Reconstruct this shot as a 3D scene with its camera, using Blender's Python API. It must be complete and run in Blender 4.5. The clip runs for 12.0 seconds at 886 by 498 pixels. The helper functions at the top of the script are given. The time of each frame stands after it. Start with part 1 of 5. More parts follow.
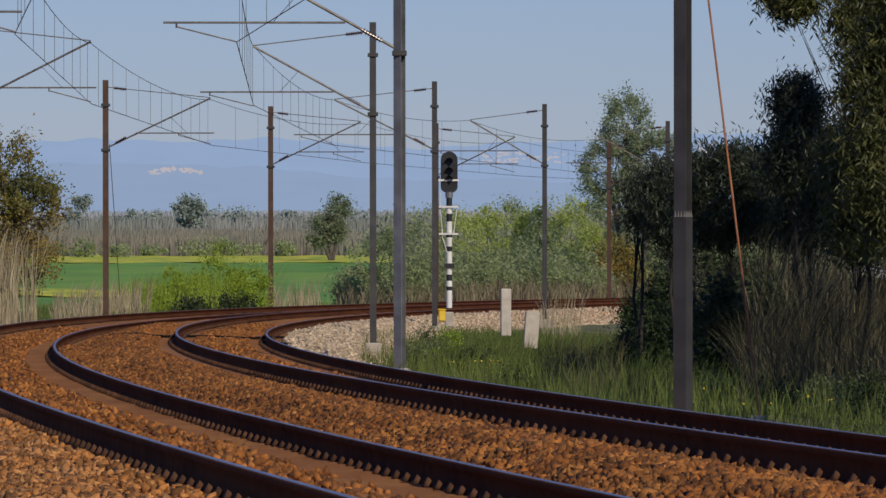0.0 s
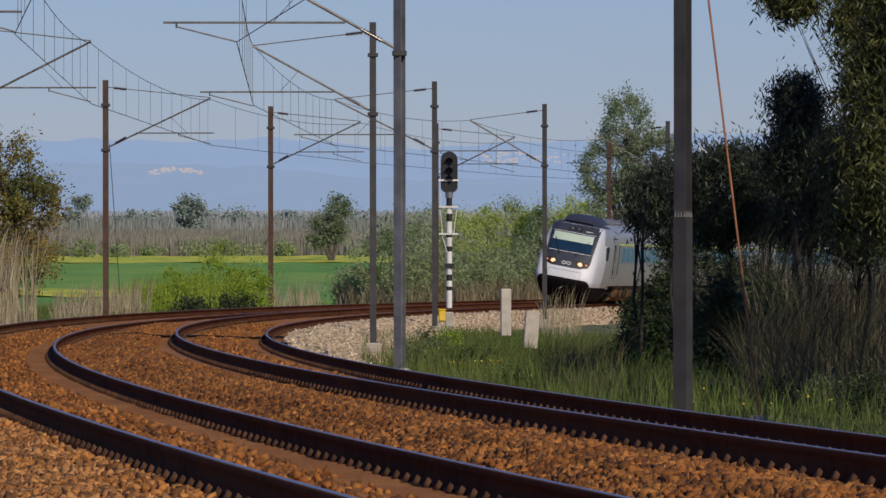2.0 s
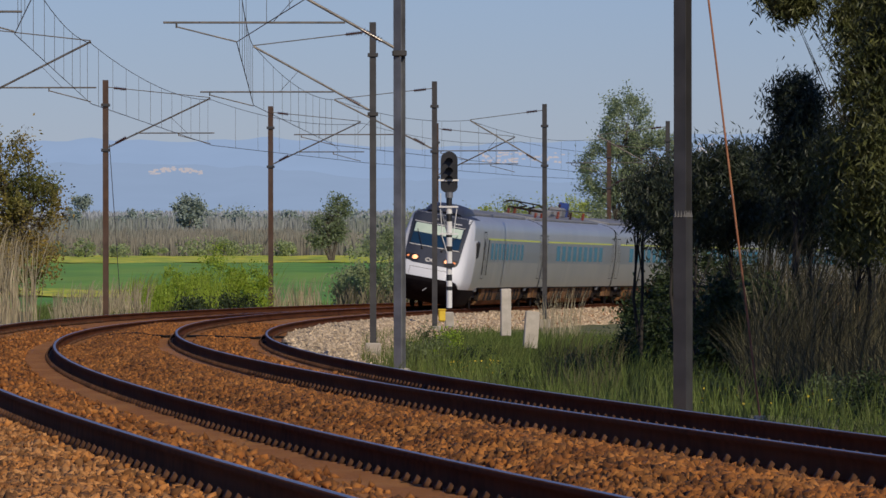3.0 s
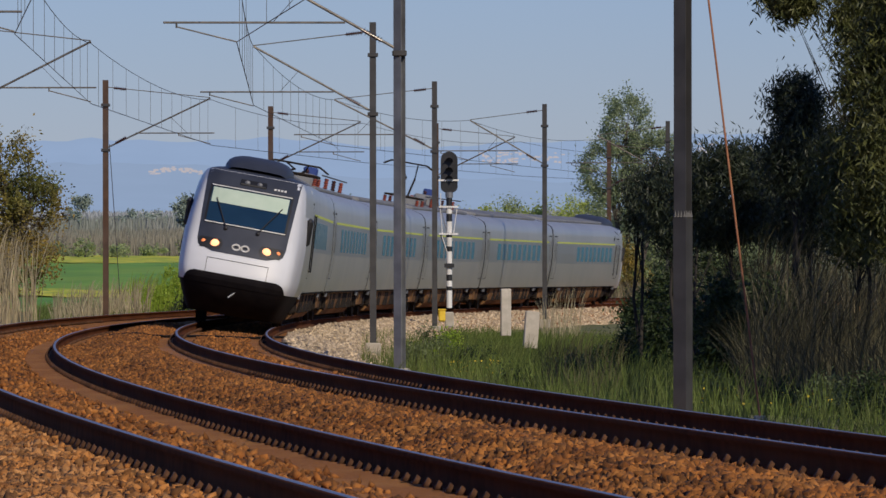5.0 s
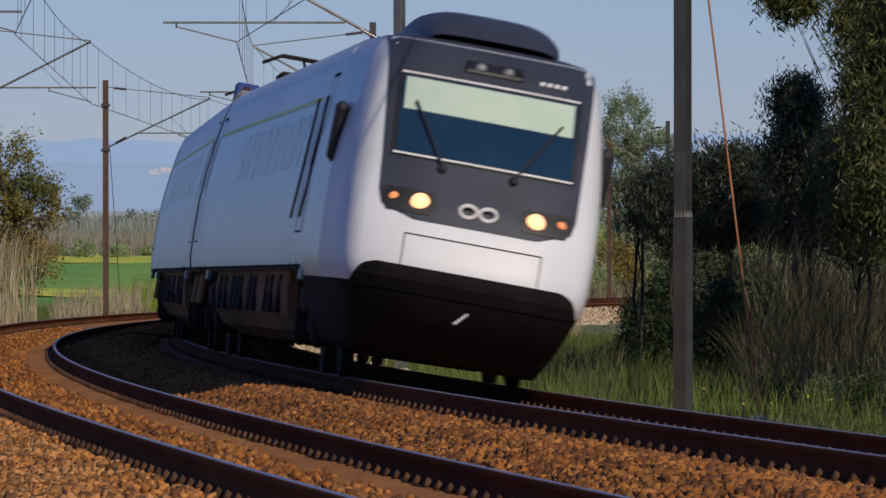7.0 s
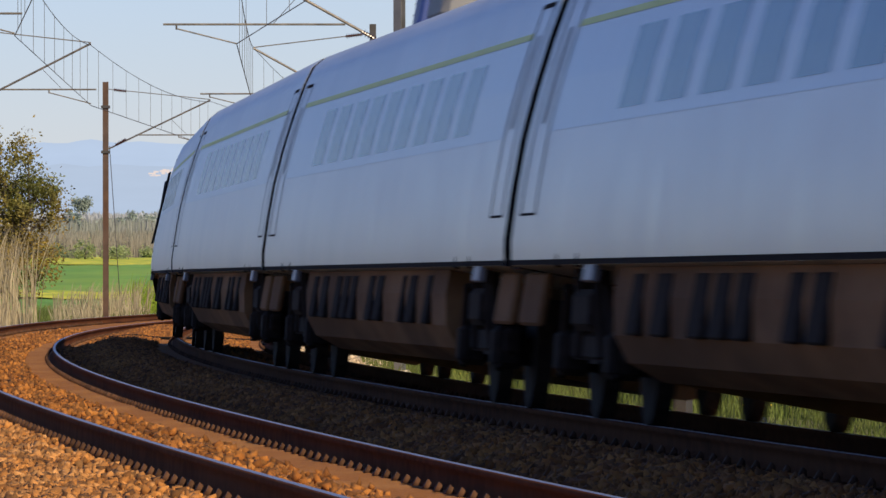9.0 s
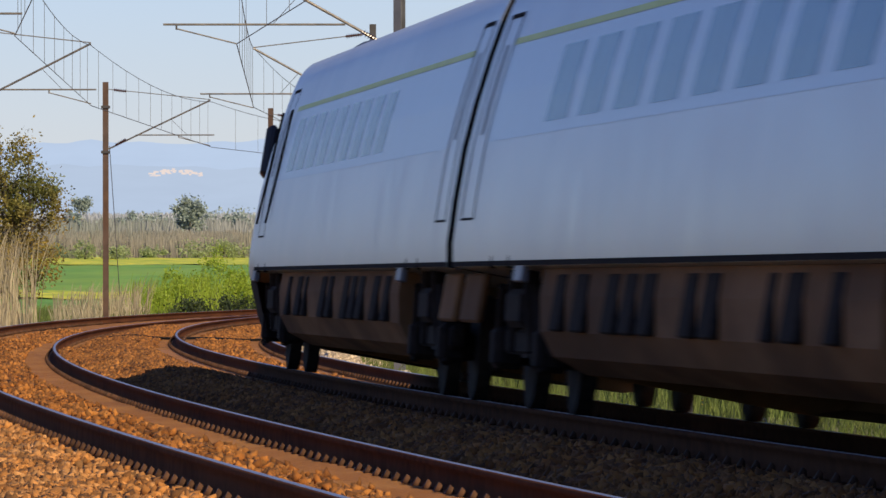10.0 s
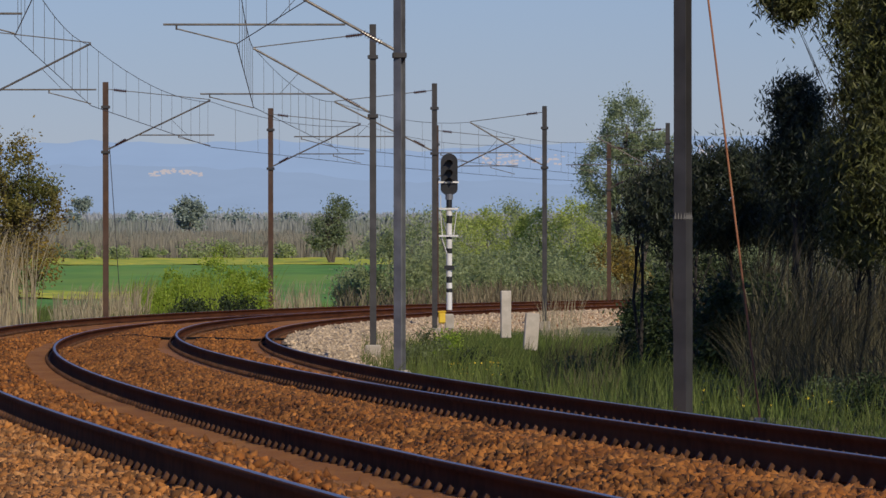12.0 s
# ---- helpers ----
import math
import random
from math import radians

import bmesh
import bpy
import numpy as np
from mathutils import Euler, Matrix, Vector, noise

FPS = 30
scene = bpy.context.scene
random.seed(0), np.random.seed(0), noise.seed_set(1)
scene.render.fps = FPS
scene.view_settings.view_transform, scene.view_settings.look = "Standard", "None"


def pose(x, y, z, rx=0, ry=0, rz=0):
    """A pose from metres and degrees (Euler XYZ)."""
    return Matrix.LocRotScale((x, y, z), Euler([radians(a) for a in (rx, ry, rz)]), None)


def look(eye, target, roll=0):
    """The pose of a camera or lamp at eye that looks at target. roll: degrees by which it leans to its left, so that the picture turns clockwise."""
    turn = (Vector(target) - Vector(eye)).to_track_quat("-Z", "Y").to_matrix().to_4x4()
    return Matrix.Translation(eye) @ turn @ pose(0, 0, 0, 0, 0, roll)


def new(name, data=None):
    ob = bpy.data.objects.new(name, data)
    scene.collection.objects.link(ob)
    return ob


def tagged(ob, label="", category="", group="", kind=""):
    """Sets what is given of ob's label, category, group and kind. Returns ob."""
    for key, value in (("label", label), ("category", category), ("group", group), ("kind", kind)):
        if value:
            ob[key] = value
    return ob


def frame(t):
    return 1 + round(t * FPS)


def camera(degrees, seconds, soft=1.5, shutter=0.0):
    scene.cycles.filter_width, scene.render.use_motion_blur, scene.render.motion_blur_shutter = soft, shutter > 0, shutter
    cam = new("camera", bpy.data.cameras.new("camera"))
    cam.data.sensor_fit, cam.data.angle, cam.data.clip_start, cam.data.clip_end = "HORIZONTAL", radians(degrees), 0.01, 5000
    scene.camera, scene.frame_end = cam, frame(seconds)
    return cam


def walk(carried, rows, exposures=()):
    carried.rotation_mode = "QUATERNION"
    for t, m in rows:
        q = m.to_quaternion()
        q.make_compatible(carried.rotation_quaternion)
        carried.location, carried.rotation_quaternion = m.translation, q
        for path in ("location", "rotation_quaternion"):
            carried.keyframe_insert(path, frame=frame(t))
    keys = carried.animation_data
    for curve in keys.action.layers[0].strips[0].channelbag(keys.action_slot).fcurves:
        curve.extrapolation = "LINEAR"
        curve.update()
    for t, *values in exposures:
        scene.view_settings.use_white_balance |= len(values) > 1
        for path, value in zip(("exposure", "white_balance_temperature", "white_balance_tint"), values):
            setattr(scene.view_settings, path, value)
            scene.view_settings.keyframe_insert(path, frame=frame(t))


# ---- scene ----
# The lens is long: the camera stands low beside a double-track curve.
cam = camera(6.902, 12.0, soft=1.5, shutter=0.25)
EYE_Z, TILT, ROLL = 2.807, 0.3688, -0.058


def eye(up):
    return pose(0, 0, EYE_Z, 90 - TILT + up, 0, 0) @ pose(0, 0, 0, 0, 0, ROLL)


walk(cam, [(0.0, eye(0)), (7.2, eye(0)), (8.8, eye(0.0142)), (12.0, eye(0.0155))],
     exposures=[(0.0, -0.3, 6500, 10), (6.4, -0.3, 6500, 10), (7.2, -0.26, 6500, 10), (8.8, 0.34, 7500, 10), (9.6, 0.40, 7500, 10), (10.6, 0.34, 7150, 10), (11.2, -0.10, 6550, 10), (12.0, -0.27, 6500, 10)])

# ---- daylight: hazy spring sun from behind and to the right of the camera
SUN_EL, SUN_AZ = radians(33), math.atan2(0.47, -0.88)  # azimuth from +y towards +x
world = bpy.data.worlds.new("sky")
scene.world = world
world.use_nodes = True
wn = world.node_tree
sky = wn.nodes.new("ShaderNodeTexSky")
sky.sky_type, sky.sun_disc = "NISHITA", False
sky.sun_elevation, sky.sun_rotation = SUN_EL, SUN_AZ
sky.air_density, sky.dust_density, sky.ozone_density = 1.0, 0.0, 3.0
tint = wn.nodes.new("ShaderNodeMix")  # blue spring haze
tint.data_type, tint.blend_type = "RGBA", "MULTIPLY"
tint.inputs[0].default_value = 1.0
tint.inputs[7].default_value = (0.64, 0.79, 1.37, 1)
wn.links.new(sky.outputs["Color"], tint.inputs[6])
wn.links.new(tint.outputs[2], wn.nodes["Background"].inputs["Color"])
wn.nodes["Background"].inputs["Strength"].default_value = 0.065
sun = new("sun", bpy.data.lights.new("sun", "SUN"))
sun.data.energy, sun.data.angle, sun.data.color = 3.9, radians(0.6), (1.0, 0.87, 0.68)
to_sun = Vector((math.sin(SUN_AZ) * math.cos(SUN_EL), math.cos(SUN_AZ) * math.cos(SUN_EL), math.sin(SUN_EL)))
sun.matrix_world = look(tuple(to_sun * 60), (0, 0, 0))

# ---- the line of the track: inner rail of the inner track, by its length
S0, S1, DS = -560.0, 330.0, 0.25
SS = np.arange(S0, S1 + DS / 2, DS)
_sc = np.clip(SS, -215, 150)
KK = 0.00123961 - 0.5821808e-5 * _sc - 0.00686e-7 * _sc ** 2 + 0.05523e-9 * _sc ** 3
TH = np.cumsum(KK) * DS
_i0 = int(round(-S0 / DS))
TH = TH - TH[_i0] - 1.56737
XX, YY = np.cumsum(np.cos(TH)) * DS, np.cumsum(np.sin(TH)) * DS
XX, YY = XX - XX[_i0] - 3.78147, YY - YY[_i0] + 164.48528
_sz = np.clip(SS, -230, 200)
ZZ = 0.00981564 * _sz + 0.26968e-5 * _sz ** 2 + (SS - _sz) * 0.0085
CANT = 0.11
G = 1.74
# beyond the apex the line lies a little farther off: drawn out along the lines of sight
FAR = 1 + 0.00102 * np.clip(-SS, 0, 330)
XX, YY, ZZ = XX * FAR, YY * FAR, EYE_Z + (ZZ - EYE_Z) * FAR
_len = np.concatenate([[0], np.cumsum(np.hypot(np.diff(XX), np.diff(YY)))])
SS = _len - _len[_i0]
TH = np.unwrap(np.arctan2(np.gradient(YY), np.gradient(XX)))


def far_k(s):
    return np.interp(s, SS, FAR)



def track(s, off=0.0, z=0.0):
    """The place at length s, off metres outwards from the innermost rail and z above it."""
    x, y, zz, th = (np.interp(s, SS, a) for a in (XX, YY, ZZ, TH))
    return np.array([x + np.sin(th) * off, y - np.cos(th) * off, zz + z])


def heading(s):
    return float(np.interp(s, SS, TH))


def s_at(y):
    return np.interp(-np.asarray(y, float), -YY[YY.argmax():], SS[YY.argmax():])


# offsets and heights of the four rail heads
RAILS = {"inner_low": (0.0, 0.0), "inner_high": (1.74, 0.11), "outer_low": (3.865, 0.019), "outer_high": (5.605, 0.1236)}

# ---- helpers


def mesh_from(name, verts, faces, smooth=False):
    me = bpy.data.meshes.new(name)
    me.from_pydata([tuple(map(float, v)) for v in verts], [], [tuple(map(int, f)) for f in faces])
    me.update()
    if smooth:
        me.polygons.foreach_set("use_smooth", [True] * len(me.polygons))
    return me


def big_mesh(name, verts, quads):
    """A mesh from numpy arrays: verts n x 3, faces m x k, all of k corners."""
    verts, quads = np.asarray(verts, np.float32), np.asarray(quads, np.int32)
    me = bpy.data.meshes.new(name)
    me.vertices.add(len(verts))
    me.vertices.foreach_set("co", verts.ravel())
    k = quads.shape[1]
    me.loops.add(quads.size)
    me.loops.foreach_set("vertex_index", quads.ravel())
    me.polygons.add(len(quads))
    me.polygons.foreach_set("loop_start", np.arange(0, quads.size, k, dtype=np.int32))
    me.update(calc_edges=True)
    return me


def put(name, me, material, parent=None, label="", m=None):
    ob = new(name, me)
    if material is not None and not me.materials:
        me.materials.append(material)
    if parent is not None:
        ob.parent = parent
    if m is not None:
        ob.matrix_basis = m
    if label:
        ob["label"] = label
    return ob


def part(name, bm, material, parent, label="", smooth=False, m=None):
    me = bpy.data.meshes.new(name)
    bm.to_mesh(me)
    bm.free()
    if smooth:
        me.polygons.foreach_set("use_smooth", [True] * len(me.polygons))
    return put(name, me, material, parent, label, m)


def box_into(bm, c, size, rot=None, bevel=0.0):
    m = Matrix.Translation(c) @ (rot if rot is not None else Matrix()) @ Matrix.Diagonal((*size, 1))
    made = bmesh.ops.create_cube(bm, size=1.0, matrix=m)
    if bevel:
        es = list({e for v in made["verts"] for e in v.link_edges})
        bmesh.ops.bevel(bm, geom=es, offset=bevel, segments=1, affect="EDGES")


def box(c, size, rot=None, bevel=0.0):
    bm = bmesh.new()
    box_into(bm, c, size, rot, bevel)
    return bm


def tube_into(bm, a, b, r, r2=None, n=8):
    a, b = Vector(a), Vector(b)
    d = b - a
    m = Matrix.Translation((a + b) / 2) @ d.to_track_quat("Z", "Y").to_matrix().to_4x4()
    bmesh.ops.create_cone(bm, cap_ends=True, segments=n, radius1=r, radius2=r if r2 is None else r2, depth=d.length, matrix=m)


def tube(a, b, r, r2=None, n=8):
    bm = bmesh.new()
    tube_into(bm, a, b, r, r2, n)
    return bm


def sweep(name, ss, profile):
    """Sweep a closed profile of (off, z) points along the track."""
    ss = np.asarray(ss, float)
    k, n = len(profile), len(ss)
    v = np.stack([track(ss, o, z).T for o, z in profile], 1).reshape(-1, 3)
    i, j = np.meshgrid(np.arange(n - 1), np.arange(k), indexing="ij")
    i, j = i.ravel(), j.ravel()
    q = np.stack([i * k + j, i * k + (j + 1) % k, (i + 1) * k + (j + 1) % k, (i + 1) * k + j], 1)
    return big_mesh(name, v, q)


def path_tube(pts, r, n=5):
    """One connected tube along points."""
    bm = bmesh.new()
    pts = [Vector(p) for p in pts]
    rings = []
    for i, p in enumerate(pts):
        d = (pts[min(i + 1, len(pts) - 1)] - pts[max(i - 1, 0)]).normalized()
        m = d.to_track_quat("Z", "Y").to_matrix()
        rings.append([bm.verts.new(p + m @ Vector((r * math.cos(2 * math.pi * k / n), r * math.sin(2 * math.pi * k / n), 0))) for k in range(n)])
    for a, b in zip(rings, rings[1:]):
        for k in range(n):
            bm.faces.new((a[k], a[(k + 1) % n], b[(k + 1) % n], b[k]))
    bm.faces.new(rings[0][::-1])
    bm.faces.new(rings[-1])
    return bm


def ribbed(p, q, r, r2, n=7, k=10):
    """A string of insulator sheds as one turned body."""
    bm = bmesh.new()
    p, q = Vector(p), Vector(q)
    m = (q - p).to_track_quat("Z", "Y").to_matrix()
    steps = [(0.0, r2)] + [s for i in range(n) for s in (((i + 0.25) / n, r2), ((i + 0.4) / n, r), ((i + 0.7) / n, r2))] + [(1.0, r2)]
    rings = [[bm.verts.new(p.lerp(q, f) + m @ Vector((rr * math.cos(2 * math.pi * a / k), rr * math.sin(2 * math.pi * a / k), 0))) for a in range(k)] for f, rr in steps]
    for u, v in zip(rings, rings[1:]):
        for a in range(k):
            bm.faces.new((u[a], u[(a + 1) % k], v[(a + 1) % k], v[a]))
    bm.faces.new(rings[0][::-1])
    bm.faces.new(rings[-1])
    return bm


# ---- materials


def mat(name, a, b=None, scale=3.0, rough=0.8, metal=0.0, bump=0.0, bump_scale=None, detail=6.0, c=None, c_scale=0.4, c_amount=0.5,
        spec=0.5, island=0.0, rnd=0.0, stretch=(1, 1, 1), rough_var=0.0):
    """A procedural surface: two colours mixed by fine noise, a third by coarse noise, relief, and a shade per piece."""
    m = bpy.data.materials.new(name)
    m.use_nodes = True
    nt = m.node_tree
    p = nt.nodes["Principled BSDF"]
    p.inputs["Roughness"].default_value, p.inputs["Metallic"].default_value = rough, metal
    p.inputs["Specular IOR Level"].default_value = spec
    co = nt.nodes.new("ShaderNodeTexCoord")
    mp = nt.nodes.new("ShaderNodeMapping")
    mp.inputs["Scale"].default_value = stretch
    nt.links.new(co.outputs["Object"], mp.inputs["Vector"])

    def noise_tex(sc, det):
        n = nt.nodes.new("ShaderNodeTexNoise")
        n.inputs["Scale"].default_value, n.inputs["Detail"].default_value = sc, det
        nt.links.new(mp.outputs["Vector"], n.inputs["Vector"])
        return n

    def mix(f, x, y):
        k = nt.nodes.new("ShaderNodeMix")
        k.data_type = "RGBA"
        for sock, v in ((k.inputs[0], f), (k.inputs[6], x), (k.inputs[7], y)):
            if isinstance(v, bpy.types.NodeSocket):
                nt.links.new(v, sock)
            else:
                sock.default_value = (*v, 1) if isinstance(v, tuple) else v
        return k.outputs[2]

    def ramp(sock, lo, hi):
        r = nt.nodes.new("ShaderNodeMapRange")
        r.inputs["From Min"].default_value, r.inputs["From Max"].default_value = lo, hi
        nt.links.new(sock, r.inputs["Value"])
        return r.outputs["Result"]

    b = b or tuple(min(1.0, x * 1.25) for x in a)
    fine = noise_tex(scale, detail)
    col = mix(ramp(fine.outputs["Fac"], 0.35, 0.65), a, b)
    if c:
        coarse = noise_tex(c_scale, 3.0)
        f = nt.nodes.new("ShaderNodeMath")
        f.operation = "MULTIPLY"
        nt.links.new(ramp(coarse.outputs["Fac"], 0.42, 0.62), f.inputs[0])
        f.inputs[1].default_value = c_amount
        col = mix(f.outputs[0], col, c)
    if island or rnd:
        src = nt.nodes.new("ShaderNodeNewGeometry").outputs["Random Per Island"] if island else nt.nodes.new("ShaderNodeObjectInfo").outputs["Random"]
        amt = island or rnd
        r = nt.nodes.new("ShaderNodeMapRange")
        r.inputs["To Min"].default_value, r.inputs["To Max"].default_value = 1 - amt, 1 + amt
        nt.links.new(src, r.inputs["Value"])
        hs = nt.nodes.new("ShaderNodeHueSaturation")
        nt.links.new(col, hs.inputs["Color"])
        nt.links.new(r.outputs["Result"], hs.inputs["Value"])
        col = hs.outputs["Color"]
    nt.links.new(col, p.inputs["Base Color"])
    if rough_var:
        r = nt.nodes.new("ShaderNodeMapRange")
        r.inputs["To Min"].default_value, r.inputs["To Max"].default_value = max(0.02, rough - rough_var), min(1, rough + rough_var)
        nt.links.new(fine.outputs["Fac"], r.inputs["Value"])
        nt.links.new(r.outputs["Result"], p.inputs["Roughness"])
    if bump:
        bn = nt.nodes.new("ShaderNodeBump")
        bn.inputs["Strength"].default_value, bn.inputs["Distance"].default_value = 1.0, bump
        src = noise_tex(bump_scale or scale, detail)
        nt.links.new(src.outputs["Fac"], bn.inputs["Height"])
        nt.links.new(bn.outputs["Normal"], p.inputs["Normal"])
    return m


def glow(name, colour, strength):
    m = mat(name, colour, rough=0.4)
    p = m.node_tree.nodes["Principled BSDF"]
    p.inputs["Emission Color"].default_value, p.inputs["Emission Strength"].default_value = (*colour, 1), strength
    return m


def leafy(m, amount=0.35):
    """Lets some light through leaves."""
    nt = m.node_tree
    p = nt.nodes["Principled BSDF"]
    tr = nt.nodes.new("ShaderNodeBsdfTranslucent")
    mx = nt.nodes.new("ShaderNodeMixShader")
    mx.inputs[0].default_value = amount
    for l in list(nt.links):
        if l.to_socket == p.inputs["Base Color"]:
            nt.links.new(l.from_socket, tr.inputs["Color"])
    nt.links.new(p.outputs[0], mx.inputs[1])
    nt.links.new(tr.outputs[0], mx.inputs[2])
    nt.links.new(mx.outputs[0], nt.nodes["Material Output"].inputs["Surface"])
    return m


M = {}
M["ballast"] = mat("rust_stained_ballast", (0.215, 0.075, 0.010), (0.35, 0.13, 0.020), 18, 0.95, bump=0.05, bump_scale=16, c=(0.42, 0.19, 0.045), c_scale=0.5, c_amount=0.5)
M["stone"] = mat("rust_stained_stone", (0.13, 0.043, 0.008), (0.30, 0.108, 0.020), 6, 0.95, island=0.55, c=(0.38, 0.165, 0.042), c_scale=1.2, c_amount=0.5)
M["outer_stone"] = mat("hazed_brown_stone", (0.20, 0.075, 0.016), (0.40, 0.17, 0.045), 6, 0.95, island=0.6, c=(0.50, 0.29, 0.13), c_scale=1.2, c_amount=0.35)
M["pale_ballast"] = mat("pale_limestone_ballast", (0.36, 0.29, 0.21), (0.58, 0.50, 0.40), 10, 0.95, bump=0.06, bump_scale=9)
M["pale_stone"] = mat("pale_limestone", (0.38, 0.29, 0.19), (0.58, 0.46, 0.32), 6, 0.95, island=0.4)
M["rail"] = mat("rusted_rail_steel", (0.060, 0.020, 0.007), (0.10, 0.035, 0.013), 5, 0.95, c=(0.13, 0.048, 0.018), c_scale=0.3, spec=0.05)
M["rail_head"] = mat("polished_rail_head", (0.32, 0.32, 0.33), (0.43, 0.43, 0.43), 4, 0.42, 0.9)
M["sleeper"] = mat("stained_concrete_sleeper", (0.22, 0.09, 0.03), (0.31, 0.135, 0.045), 4, 0.9, rnd=0.12)
M["clip"] = mat("rusted_rail_clip", (0.062, 0.030, 0.016), (0.11, 0.052, 0.028), 9, 0.85, island=0.3, spec=0.2)
M["soil"] = mat("meadow_soil", (0.06, 0.075, 0.02), (0.14, 0.15, 0.05), 1.2, 0.95, c=(0.22, 0.19, 0.09), c_scale=0.15, c_amount=0.6, bump=0.05)
M["galv"] = mat("galvanised_steel", (0.17, 0.18, 0.20), (0.26, 0.275, 0.30), 3, 0.5, 0.4, c=(0.10, 0.10, 0.11), c_scale=0.6)
M["pole_dark"] = mat("weathered_steel_post", (0.045, 0.045, 0.048), (0.072, 0.072, 0.076), 3, 0.6, 0.3, c=(0.055, 0.05, 0.045), c_scale=0.5)
M["pole_rust"] = mat("rusted_steel_post", (0.07, 0.036, 0.022), (0.11, 0.06, 0.036), 3, 0.75, 0.2, c=(0.09, 0.08, 0.08), c_scale=0.4)
M["wire"] = mat("copper_wire", (0.06, 0.055, 0.055), (0.10, 0.09, 0.085), 3, 0.6, 0.4)
M["bracket"] = mat("weathered_bracket_tube", (0.10, 0.095, 0.09), (0.20, 0.18, 0.155), 5, 0.55, 0.4)
M["insulator"] = mat("brown_porcelain", (0.05, 0.022, 0.02), (0.08, 0.035, 0.03), 5, 0.25)
M["concrete"] = mat("weathered_concrete", (0.42, 0.38, 0.32), (0.58, 0.53, 0.46), 5, 0.9, c=(0.30, 0.26, 0.2), c_scale=1.2, bump=0.01)
M["black"] = mat("black_paint", (0.010, 0.011, 0.013), (0.02, 0.02, 0.022), 4, 0.5)
M["white_paint"] = mat("white_paint", (0.72, 0.72, 0.70), (0.8, 0.8, 0.79), 4, 0.5, c=(0.5, 0.48, 0.44), c_scale=2)
M["yellow"] = mat("yellow_paint", (0.75, 0.48, 0.03), (0.8, 0.55, 0.05), 4, 0.5)

# ---- ground: one sheet to the horizon


def smooth01(x):
    x = np.clip(x, 0, 1)
    return x * x * (3 - 2 * x)


_cs = SS[::8]
_cx, _cy = track(_cs, 2.8)[:2]
_cz = np.interp(_cs, SS, ZZ)


def ground_z(x, y):
    x, y = np.asarray(x, float), np.asarray(y, float)
    shape = x.shape
    xf, yf = x.ravel(), y.ravel()
    d = np.empty(len(xf))
    zt = np.empty(len(xf))
    for i in range(0, len(xf), 4000):
        dd = (xf[i:i + 4000, None] - _cx) ** 2 + (yf[i:i + 4000, None] - _cy) ** 2
        k = dd.argmin(1)
        d[i:i + 4000] = np.sqrt(dd[np.arange(len(k)), k])
        zt[i:i + 4000] = _cz[k]
    near = zt - 0.75 - 0.35 * smooth01((d - 5) / 12)
    w = smooth01((d - 25) / 90)
    far = -3.4
    wob = 0.08 * np.sin(xf * 0.9 + 1.3 * np.sin(yf * 0.21)) * np.cos(yf * 0.33 + 0.4 * xf) * smooth01((d - 4.5) / 3)
    return (near * (1 - w) + far * w + wob).reshape(shape)


def axis(*spans):
    out = []
    for a, b, st in spans:
        out.append(np.arange(a, b, st))
    return np.concatenate(out + [np.array([spans[-1][1]])])


_gx = axis((-4000, -400, 600), (-400, -60, 30), (-60, 60, 1.5), (60, 400, 30), (400, 4000, 600))
_gy = axis((-3000, -200, 400), (-200, 0, 25), (0, 420, 2.0), (420, 900, 30), (900, 4600, 400))
_mx, _my = np.meshgrid(_gx, _gy, indexing="ij")
_v = np.stack([_mx, _my, ground_z(_mx, _my)], -1).reshape(-1, 3)
_i, _j = np.meshgrid(np.arange(len(_gx) - 1), np.arange(len(_gy) - 1), indexing="ij")
_n = len(_gy)
_q = np.stack([_i * _n + _j, (_i + 1) * _n + _j, (_i + 1) * _n + _j + 1, _i * _n + _j + 1], -1).reshape(-1, 4)
tagged(put("ground", big_mesh("ground", _v, _q), M["soil"]), "flat green farmland and rough meadow to the horizon", "ground", kind="structure")

# ---- ballast bed
S_BED = np.arange(-420, 200, 1.0)
BED = [(-2.9, -0.95), (-2.0, -0.62), (-1.0, -0.26), (-0.45, -0.19), (0.4, -0.18), (1.3, -0.10), (2.15, -0.075), (2.55, 0.0), (2.95, 0.0),
       (3.35, -0.14), (4.3, -0.155), (5.2, -0.075), (6.1, -0.06), (6.9, -0.12), (8.4, -0.32), (11.0, -0.9)]


def bed_z(off):
    return np.interp(off, [o for o, z in BED], [z for o, z in BED])


_offs = np.concatenate([np.arange(-2.9, 11.0, 0.2), [11.0]])
_k = len(_offs)
_bv = np.stack([track(S_BED, o, bed_z(o)).T for o in _offs], 1).reshape(-1, 3)
_bv[:, 2] += np.random.RandomState(3).uniform(-0.012, 0.012, len(_bv))
_i, _j = np.meshgrid(np.arange(len(S_BED) - 1), np.arange(_k - 1), indexing="ij")
_q = np.stack([_i * _k + _j, _i * _k + _j + 1, (_i + 1) * _k + _j + 1, (_i + 1) * _k + _j], -1).reshape(-1, 4)[:, ::-1]
bed = tagged(put("ballast_bed", big_mesh("ballast_bed", _bv, _q), M["ballast"]), "rust-brown crushed stone bed under two curved tracks", "ballast", kind="structure")

